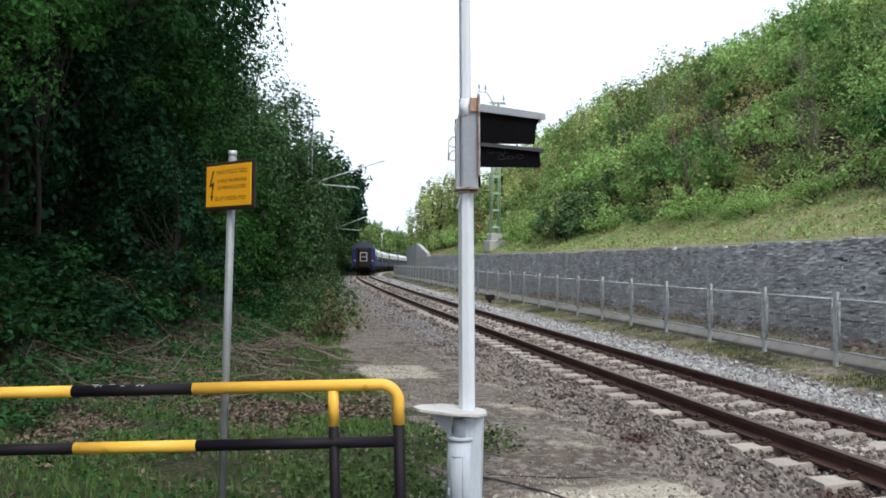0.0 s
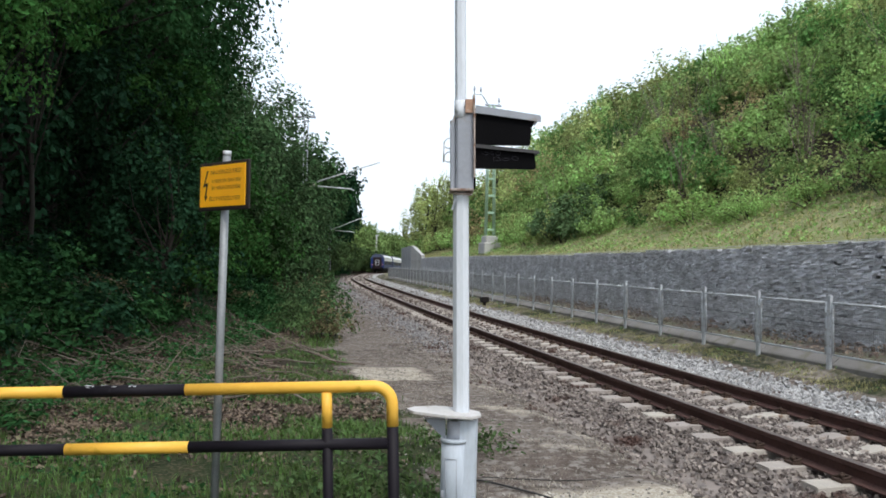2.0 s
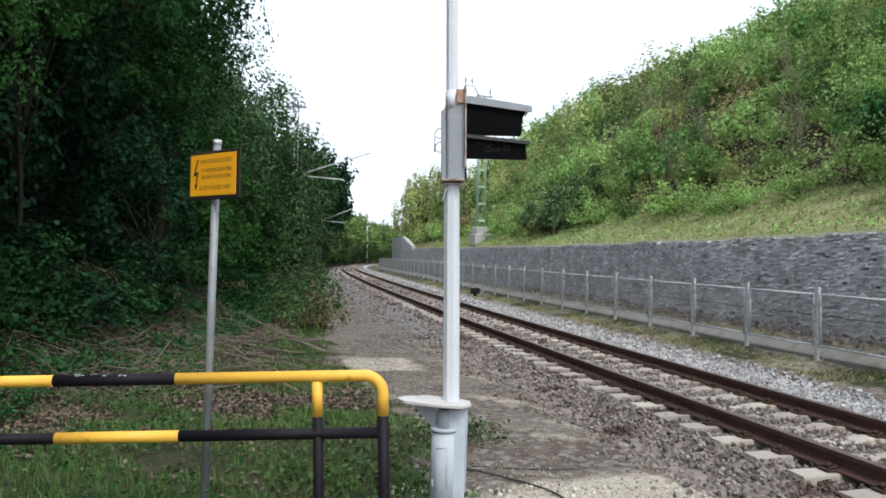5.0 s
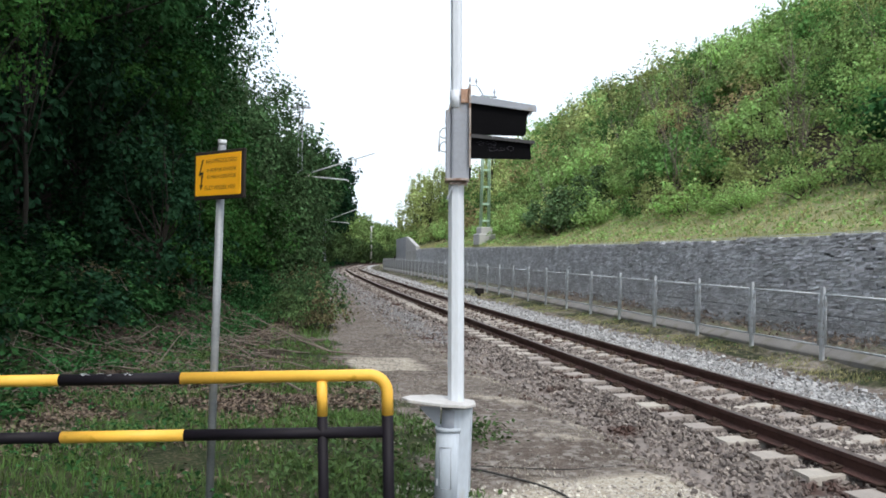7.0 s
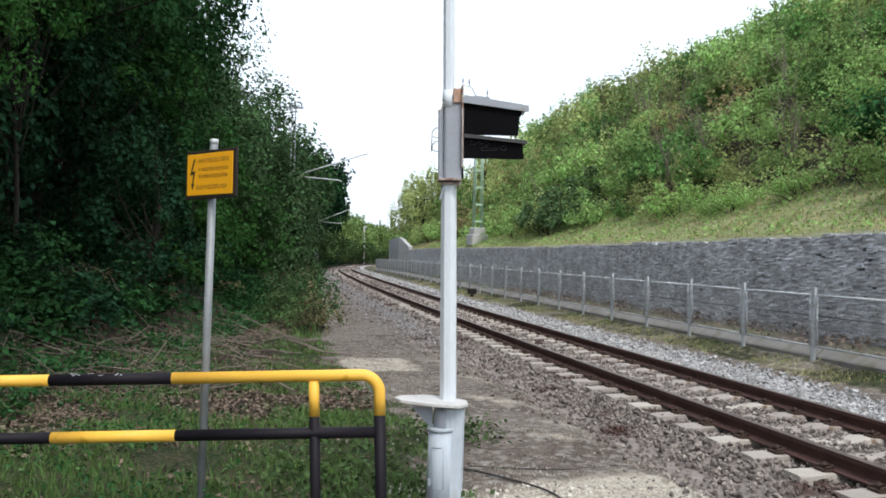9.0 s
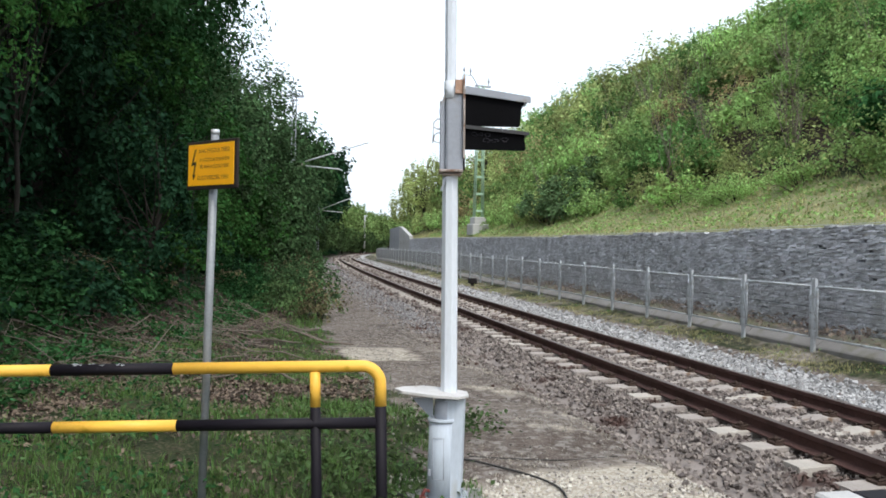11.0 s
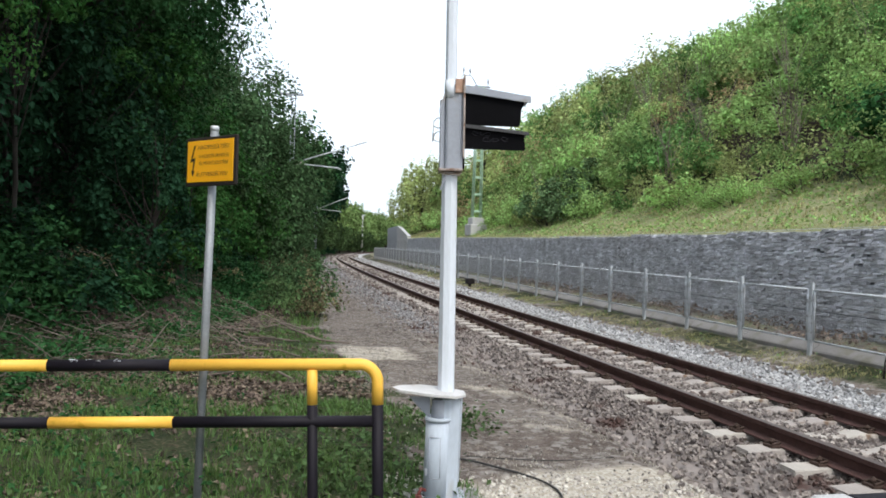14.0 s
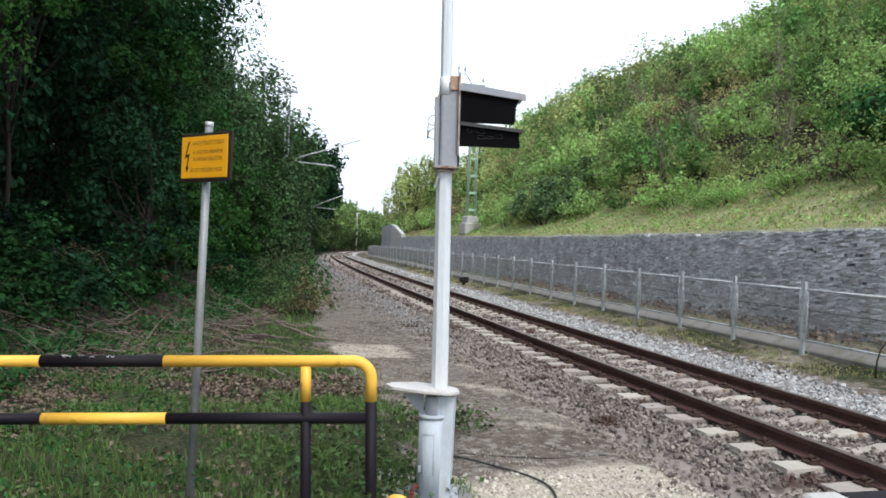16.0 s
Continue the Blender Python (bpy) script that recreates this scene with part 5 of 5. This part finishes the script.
    for k in range(len(a)):
        bm.faces.new((a[k], b[k], b[(k + 1) % len(a)], a[(k + 1) % len(a)]))
    bmesh.ops.recalc_face_normals(bm, faces=bm.faces[:])
    bmesh.ops.bevel(bm, geom=bm.edges[:], offset=0.003, segments=1, affect="EDGES")
    part("cover_plate", bm, M_PLATE, s, "white sheet-steel cover plate")
    bm = bmesh.new()
    prism(bm, [(-0.24, Z(735)), (-0.1, Z(737)), (-0.1, Z(775))], -0.05, -0.04)
    part("bracket", bm, M_GREYPAINT, s)
    # mast tube
    def octagon(rows):
        """Eight-sided mast with sharp edges: rows of x, y, z and radius."""
        bm = bmesh.new()
        rings = [[bm.verts.new((x + r * math.cos(radians(12 + 45 * k)), y + r * math.sin(radians(12 + 45 * k)), z)) for k in range(8)] for x, y, z, r in rows]
        for a, b in zip(rings, rings[1:]):
            for k in range(8):
                bm.faces.new((a[k], a[(k + 1) % 8], b[(k + 1) % 8], b[k]))
        bm.faces.new(rings[-1]), bm.faces.new(rings[0][::-1])
        return bm

    bm = octagon([(0, 0, Z(738), 0.054), (0, 0, Z(500), 0.053), (0, 0, Z(345), 0.051)])
    part("lower_mast", bm, M_WHITE, s, "white painted faceted mast")
    bm = octagon([(0.0, 0.02, Z(350), 0.038), (-0.002, 0.02, Z(0), 0.037), (-0.004, 0.02, 4.4, 0.035)])
    tube(bm, [(-0.004, 0.02, 4.395), (-0.004, 0.02, 4.42)], 0.042, 8)
    part("upper_mast", bm, M_WHITE, s, "thin white painted mast")
    bm = bmesh.new()
    box(bm, (0.155, 0.2, 0.016), (0.003, 0, Z(339)), bevel=0.004)
    box(bm, (0.115, 0.14, 0.012), (0.01, 0, Z(345)), bevel=0.003)
    part("collar", bm, M_RUSTGREY, s, "rusty mounting collar")
    bm = bmesh.new()
    box(bm, (0.01, 0.01, 0.09), (-0.045, -0.06, Z(362)), (0, 18, 0))
    part("stay", bm, M_GREYPAINT, s)
    # channel-shaped lamp housing
    head = new("lamp_housing")
    z0, z1 = Z(338), Z(192)
    bm = bmesh.new()
    h = z1 - z0
    zc = (z0 + z1) / 2
    box(bm, (0.1, 0.016, h), (0.028, -0.085, zc), bevel=0.003)
    box(bm, (0.014, 0.17, h), (-0.024, 0.0, zc), bevel=0.003)
    box(bm, (0.034, 0.018, h - 0.08), (-0.052, -0.055, zc - 0.05), (0, 0, 25), bevel=0.003)
    box(bm, (0.1, 0.016, h), (0.028, 0.085, zc), bevel=0.003)
    me = bm_mesh("lamp_housing", bm, M_GREYPAINT)
    bpy.data.objects.remove(head)
    head = new("lamp_housing", me)
    head.parent = s
    tagged(head, "grey painted channel housing")
    bm = bmesh.new()
    tube(bm, [(-0.002, -0.06, Z(213)), (-0.002, -0.06, Z(183))], 0.041, 8)
    part("housing_top", bm, M_WHITE, head, "white painted top sleeve")
    bm = bmesh.new()
    box(bm, (0.052, 0.02, 0.088), (0.052, -0.1, Z(194)), bevel=0.003)
    part("rust_patch", bm, M_RUST, head, "rusted bare plate")
    bm = bmesh.new()
    prism(bm, [(-0.025, Z(190)), (-0.02, Z(200)), (-0.068, Z(243)), (-0.072, Z(232))], -0.07, 0.05)
    part("gusset", bm, M_GREYPAINT, head)
    bm = bmesh.new()
    box(bm, (0.012, 0.34, Z(176) - Z(318)), (0.083, 0.04, (Z(176) + Z(318)) / 2), bevel=0.002)
    board = part("backing_board", bm, M_RUSTGREY, head, "rust-edged backing board")
    bm = bmesh.new()
    box(bm, (0.02, 0.05, Z(300) - Z(336)), (0.082, -0.03, Z(318)), bevel=0.003)
    part("lower_clamp", bm, M_BLACKMETAL, head)
    # handle loop
    bm = bmesh.new()
    for z in (Z(248), Z(272)):
        tube(bm, [(-0.05, -0.05, z), (-0.085, -0.05, z), (-0.105, -0.05, z - 0.02), (-0.108, -0.05, z - 0.05), (-0.085, -0.05, z - 0.063), (-0.05, -0.05, z - 0.063)], 0.0045, 6)
    tube(bm, [(-0.108, -0.05, Z(253)), (-0.112, -0.05, Z(290))], 0.0045, 6)
    part("handle", bm, M_GALV, head, "bent wire handle")
    # hoods
    for yt, yb, ye, L, Lb, lip in ((196, 263, 214, 0.41, 0.345, 0.04), (263, 304, 275, 0.40, 0.38, 0.014)):
        x0 = 0.09
        hz = lambda x: Z(yt) - (x - x0) / L * (Z(yt) - Z(ye))
        hood = None
        for y, rise in ((-0.105, 0.0), (0.18, 0.045)):
            bm = bmesh.new()
            prism(bm, [(x0, hz(x0) - 0.004), (x0 + L - 0.03, hz(x0 + L) - 0.006), (x0 + L - 0.04 - (L - 0.04 - Lb) * 0.7, (hz(x0 + L) + Z(yb)) / 2 + 0.02), (x0 + Lb, Z(yb) + 0.01 + rise), (x0 + Lb - 0.008, Z(yb) - 0.002 + rise), (x0, Z(yb) + 0.004 + rise)], y, y + 0.006)
            side = part("hood_side" if hood else "hood", bm, M_BLACKMETAL, hood or head, "black sheet-steel lamp hood")
            hood = hood or side
        bm = bmesh.new()
        prism(bm, [(x0, hz(x0)), (x0 + L, hz(x0 + L)), (x0 + L, hz(x0 + L) - lip * 0.8), (x0, hz(x0) - lip)], -0.13, -0.116)
        a = pose(x0 + L / 2, 0.035, (hz(x0) + hz(x0 + L)) / 2 + 0.004, 0, math.degrees(math.atan2(Z(yt) - Z(ye), L)))
        bmesh.ops.create_cube(bm, size=1, matrix=a @ Matrix.Diagonal((L, 0.33, 0.008, 1)))
        part("hood_top", bm, M_GREYPAINT if lip > 0.02 else M_HOODLIP, hood, "weathered hood lip")
        bm = bmesh.new()
        tube(bm, [(x0 + 0.005, 0.035, (Z(yt) + Z(yb)) / 2), (x0 + 0.03, 0.035, (Z(yt) + Z(yb)) / 2)], 0.085 if lip > 0.02 else 0.055, 20)
        part("lens", bm, M_WINDOW, hood, "dark signal lens")
    # faint scrawl on the lower hood
    bm = bmesh.new()
    g = random.Random(2)
    for x0, x1, z, hh in ((0.13, 0.17, Z(276), 0.014), (0.18, 0.205, Z(276), 0.015), (0.215, 0.25, Z(277), 0.014), (0.195, 0.25, Z(287), 0.016), (0.255, 0.305, Z(287), 0.013), (0.31, 0.37, Z(285), 0.016)):
        pts = []
        for k in range(9):
            a = 2 * math.pi * k / 8
            pts.append(((x0 + x1) / 2 + (x1 - x0) / 2 * math.cos(a) * g.uniform(0.6, 1.1), -0.1065, z + hh * math.sin(a) * g.uniform(0.5, 1.1)))
        tube(bm, pts, 0.0012, 4)
    part("scrawl", bm, M_GRAFFITI, head, "faint scratched scrawl")


signal()

# ---- cables on the ground ----
def cable(pts, r, label):
    P = [Vector((x, y, ground_z(x, y) + r + z)) for x, y, z in pts]
    out = []
    for k in range(len(P) - 1):
        a, b, c, d = P[max(k - 1, 0)], P[k], P[k + 1], P[min(k + 2, len(P) - 1)]
        for t in np.linspace(0, 1, 7)[:-1]:
            out.append(0.5 * ((2 * b) + (c - a) * t + (2 * a - 5 * b + 4 * c - d) * t ** 2 + (3 * b - a - 3 * c + d) * t ** 3))
    bm = bmesh.new()
    tube(bm, out + [P[-1]], r, 7)
    tagged(part("ground_cable", bm, M_CABLE, None), label, "cable", "cables on the ground")


cable([(0.14, 5.42, 0), (0.16, 6.0, 0.01), (0.26, 6.1, 0.01), (0.57, 5.87, 0.01), (0.79, 5.68, 0.01), (0.9, 5.5, 0.01), (0.91, 5.25, 0), (0.84, 5.0, 0)], 0.008, "black cable snaking over the gravel from the signal")
cable([(0.3, 6.25, 0), (0.7, 6.3, 0.005), (1.07, 6.32, 0), (1.5, 6.42, 0)], 0.004, "thin dark cable lying across the path")
cable([(-0.07, 5.1, 0.03), (-0.22, 5.3, 0.03), (-0.42, 5.26, 0)], 0.01, "short black cable at the foot of the signal")

# ---- level crossing deck ----
deck = thing("crossing_deck", "level crossing deck of concrete edge beams and dark rubber panels", "crossing")
for k in range(4):
    s1 = -2.25 - k * 1.5
    for o0, o1, m, name, zt in ((-1.78, -1.5, M_CONCRETE, "edge_beam", -0.015), (-1.495, -0.85, M_BLACK, "rubber_panel", -0.02), (-0.66, 0.66, M_BLACK, "rubber_panel", -0.03), (0.85, 1.495, M_BLACK, "rubber_panel", -0.03), (1.5, 1.78, M_CONCRETE, "edge_beam", -0.03)):
        strip(name, s1 - 1.49, s1, 1.49, [(o0, -0.3), (o0, zt - 0.02), (o0 + 0.02, zt), (o1 - 0.02, zt), (o1, zt - 0.02), (o1, -0.3)], m, deck)

# dead stem at the kerb
bm = bmesh.new()
p = Vector(at(2.38, 2.9, -0.07).tolist())
tube(bm, [p, p + Vector((0.01, 0, 0.25)), p + Vector((0.06, 0, 0.42)), p + Vector((0.16, 0, 0.58)), p + Vector((0.3, 0, 0.68))], [0.014, 0.012, 0.01, 0.008, 0.004], 6)
tagged(part("dead_stem", bm, M_BARK, None), "dark dead plant stem beside the kerb", "plant")

# relay box on the far verge
bm = bmesh.new()
box(bm, (0.3, 0.4, 0.22), (0, 0, 0.22), bevel=0.02)
box(bm, (0.06, 0.3, 0.12), (0, 0, 0.06))
ob = part("track_box", bm, M_UNDER, None)
ob.matrix_basis = on_line(24.5, 2.55, float(height(24.5, 2.55)))
tagged(ob, "small dark trackside box on the verge", "box")


# ---- overhead line masts ----
def lattice_mast():
    s0, o0 = 34.4, 5.12
    zb = float(height(s0, o0))
    m = thing("lattice_mast", "pale green steel lattice mast on a concrete block", "mast", m=on_line(s0, o0, zb, 8))
    bm = bmesh.new()
    box(bm, (0.95, 0.9, 0.6), (0, 0, 0.2), bevel=0.04)
    box(bm, (0.7, 0.7, 0.4), (0, 0, 0.66), bevel=0.04)
    part("foundation", bm, M_CONCRETE, m, "pale concrete foundation block")
    H, w0, w1 = 7.8, 0.47, 0.28
    for sx in (-1, 1):
        bm = bmesh.new()
        for sy in (-0.12, 0.12):
            tube(bm, [(sx * w0 / 2, sy, 0.9), (sx * w1 / 2, sy, H)], 0.042, 4)
        part("upright", bm, M_GREENMAST, m)
    for k in range(8):
        z = 1.2 + k * 0.9
        w = w0 + (w1 - w0) * z / H
        for sy in (-0.13, 0.13):
            bm = bmesh.new()
            box(bm, (w, 0.02, 0.09), (0, sy, z))
            part("rung", bm, M_GREENMAST, m)
    bm = bmesh.new()
    box(bm, (0.9, 0.1, 0.09), (0.1, 0, H + 0.02))
    part("cross_arm", bm, M_GREYPAINT, m)
    bm = bmesh.new()
    tube(bm, [(-1.1, 0, H - 0.5), (-1.08, 0, H + 0.45), (-1.0, 0, H + 0.56), (-0.55, 0, H + 0.54), (-0.45, 0, H + 0.42), (-0.22, 0, H + 0.06)], 0.028, 6)
    part("pipe_frame", bm, M_GALV, m, "bent galvanised pipe frame")
    for x, z in ((-0.98, 0.56), (-0.62, 0.54), (0.42, 0.05)):
        bm = bmesh.new()
        tube(bm, [(x, 0, H + z), (x, 0, H + z + 0.16), (x, 0, H + z + 0.2), (x, 0, H + z + 0.42)], [0.02, 0.02, 0.06, 0.03], 8)
        part("insulator", bm, M_GREYPAINT, m)


lattice_mast()


def left_mast(s0, off, H, root_z, tip_off, lift):
    zb = float(height(s0, off))
    m = thing("overhead_mast", "grey steel overhead line mast with tubular cantilever arm", "mast", "overhead line masts", m=on_line(s0, off, 0))
    bm = bmesh.new()
    for sx in (-0.1, 0.1):
        box(bm, (0.05, 0.16, H - zb + 0.3), (sx, 0, (H + zb - 0.3) / 2))
    for k in range(12):
        box(bm, (0.2, 0.02, 0.06), (0, 0, zb + 0.6 + k * (H - zb - 0.8) / 11))
    part("pole", bm, M_GREYPAINT, m)
    bm = bmesh.new()
    box(bm, (1.4, 0.12, 0.1), (-0.2, 0, H))
    for x in (-0.7, -0.2, 0.4):
        tube(bm, [(x, 0, H + 0.05), (x, 0, H + 0.25)], [0.03, 0.05], 6)
    part("cross_arm", bm, M_GREYPAINT, m)
    L = tip_off - off
    bm = bmesh.new()
    tube(bm, [(0, 0, root_z), (L, 0, root_z + lift)], 0.034, 8)
    part("stay_tube", bm, M_GALV, m, "slanting galvanised tube")
    bm = bmesh.new()
    tube(bm, [(0.1, 0, root_z + 0.02), (L * 0.62, 0, root_z - 0.12), (L * 0.66, 0, root_z - 0.2)], 0.032, 8)
    part("cantilever", bm, M_GALV, m)
    bm = bmesh.new()
    tube(bm, [(0.1, 0, root_z), (0.3, 0, root_z + 0.03), (0.5, 0, root_z + 0.07)], [0.06, 0.1, 0.06], 8)
    part("insulator", bm, M_RUSTGREY, m)


left_mast(35.5, -4.6, 9.1, 5.5, -0.7, 1.35)
left_mast(75.2, -3.0, 7.4, 4.85, 0.75, 1.55)


def far_pole():
    m = thing("lamp_pole", "pale concrete pole with a lamp head beside the far track", "pole", m=on_line(193.0, -2.8, -0.4))
    bm = bmesh.new()
    tube(bm, [(0, 0, 0), (0, 0, 9.4)], [0.27, 0.19], 12)
    part("pole", bm, M_CONCRETE, m)
    bm = bmesh.new()
    box(bm, (0.9, 0.4, 0.3), (0.2, 0, 9.5), (0, -6, 0), bevel=0.05)
    part("lamp_head", bm, M_GALV, m, "grey lamp head")


far_pole()


# ---- the train that leaves round the curve ----
def coach(last):
    c = thing("railway_coach", "blue passenger coach with white upper side and dark end door" if last else "blue and white passenger coach of the train", "coach", "coaches of the train")
    L, W = 24.2, 2.85
    prof = [(-W / 2, 1.0), (-W / 2 - 0.02, 2.0), (-W / 2 + 0.02, 3.2), (-1.1, 3.75), (-0.55, 4.02), (0.55, 4.02), (1.1, 3.75), (W / 2 - 0.02, 3.2), (W / 2 + 0.02, 2.0), (W / 2, 1.0)]
    bm = bmesh.new()
    prism(bm, prof[:3] + prof[-3:], 0, L)
    part("body", bm, M_BLUE, c, "blue lower body")
    bm = bmesh.new()
    prism(bm, [(-W / 2 + 0.02, 3.203), (-1.1, 3.753), (-0.55, 4.025), (0.55, 4.025), (1.1, 3.753), (W / 2 - 0.02, 3.203)], 0, L)
    part("roof", bm, M_COACHGREY, c, "dark blue-grey rounded roof")
    for sx in (-1, 1):
        bm = bmesh.new()
        box(bm, (0.02, L - 1.6, 0.62), (sx * (W / 2 + 0.012), L / 2 + 0.3, 2.88))
        part("white_band", bm, M_COACHWHITE, c, "white upper side band")
        bm = bmesh.new()
        box(bm, (0.03, L - 1.6, 0.62), (sx * (W / 2 - 0.165), L / 2 + 0.3, 3.5), (0, -sx * 29, 0))
        part("roof_edge", bm, M_COACHWHITE, c, "white cant rail")
        for k in range(9):
            bm = bmesh.new()
            box(bm, (0.03, 1.4, 0.8), (sx * (W / 2 + 0.024), 3 + k * 2.3, 2.15), bevel=0.02)
            part("window", bm, M_WINDOW, c)
    bm = bmesh.new()
    box(bm, (2.5, L - 1.5, 0.5), (0, L / 2, 0.85))
    box(bm, (1.6, 6, 0.5), (0, L / 2, 0.5))
    part("underframe", bm, M_UNDER, c)
    for y in (3.2, L - 3.2):
        bm = bmesh.new()
        box(bm, (2.2, 2.6, 0.3), (0, y, 0.55))
        for dy in (-1.25, 1.25):
            for sx in (-0.75, 0.75):
                tube(bm, [(sx - 0.06, y + dy, 0.46), (sx + 0.06, y + dy, 0.46)], 0.46, 16)
        part("bogie", bm, M_UNDER, c)
    bm = bmesh.new()
    box(bm, (1.9, 0.1, 2.5), (0, -0.03, 2.1), bevel=0.04)
    box(bm, (1.25, 0.3, 2.3), (0, -0.13, 2.1), bevel=0.08)
    gang = part("gangway", bm, M_COACHDARK, c, "dark rubber gangway frame")
    bm = bmesh.new()
    for x in (-0.4, 0.4):
        box(bm, (0.09, 0.04, 1.1), (x, -0.3, 2.2), bevel=0.01)
    for z in (1.7, 2.2, 2.72):
        box(bm, (0.72, 0.04, 0.08), (0, -0.3, z), bevel=0.01)
    part("gate_frame", bm, M_GALV, gang, "pale folding gate frame")
    bm = bmesh.new()
    box(bm, (0.6, 0.03, 0.4), (0, -0.29, 2.46), bevel=0.02)
    part("door_window", bm, M_WINDOW, gang)
    for sx in (-1, 1):
        bm = bmesh.new()
        tube(bm, [(sx * 0.87, -0.55, 1.06), (sx * 0.87, -0.5, 1.06), (sx * 0.87, 0, 1.06)], [0.24, 0.24, 0.1], 14)
        part("buffer", bm, M_UNDER, c)
        bm = bmesh.new()
        tube(bm, [(sx * 1.1, -0.04, 1.75), (sx * 1.1, 0.0, 1.75)], 0.11, 14)
        part("tail_lamp", bm, M_LAMP, c, "pale red tail lamp")
    return c


def set_train():
    cars = [coach(True)]
    ordinary = coach(False)
    cars.append(ordinary)
    cars += [copy_thing(ordinary, Matrix()) for _ in range(3)]
    return cars


TRAIN = set_train()


def motions():
    for i, c in enumerate(TRAIN):
        rows = []
        for k in range(33):
            t = k * 0.5
            s = float(np.interp(t, [0, 1.5, 2.5, 3.5, 16], [92, 151, 184, 212, 540])) + i * 25.3
            p, q = at(s, 0), at(s + 22.0, 0)
            d = q - p
            rows.append((t, pose(*p.tolist(), math.degrees(math.atan2(d[2], 22.0)), 0, -math.degrees(math.atan2(d[0], d[1])))))
        walk(c, rows)


motions()
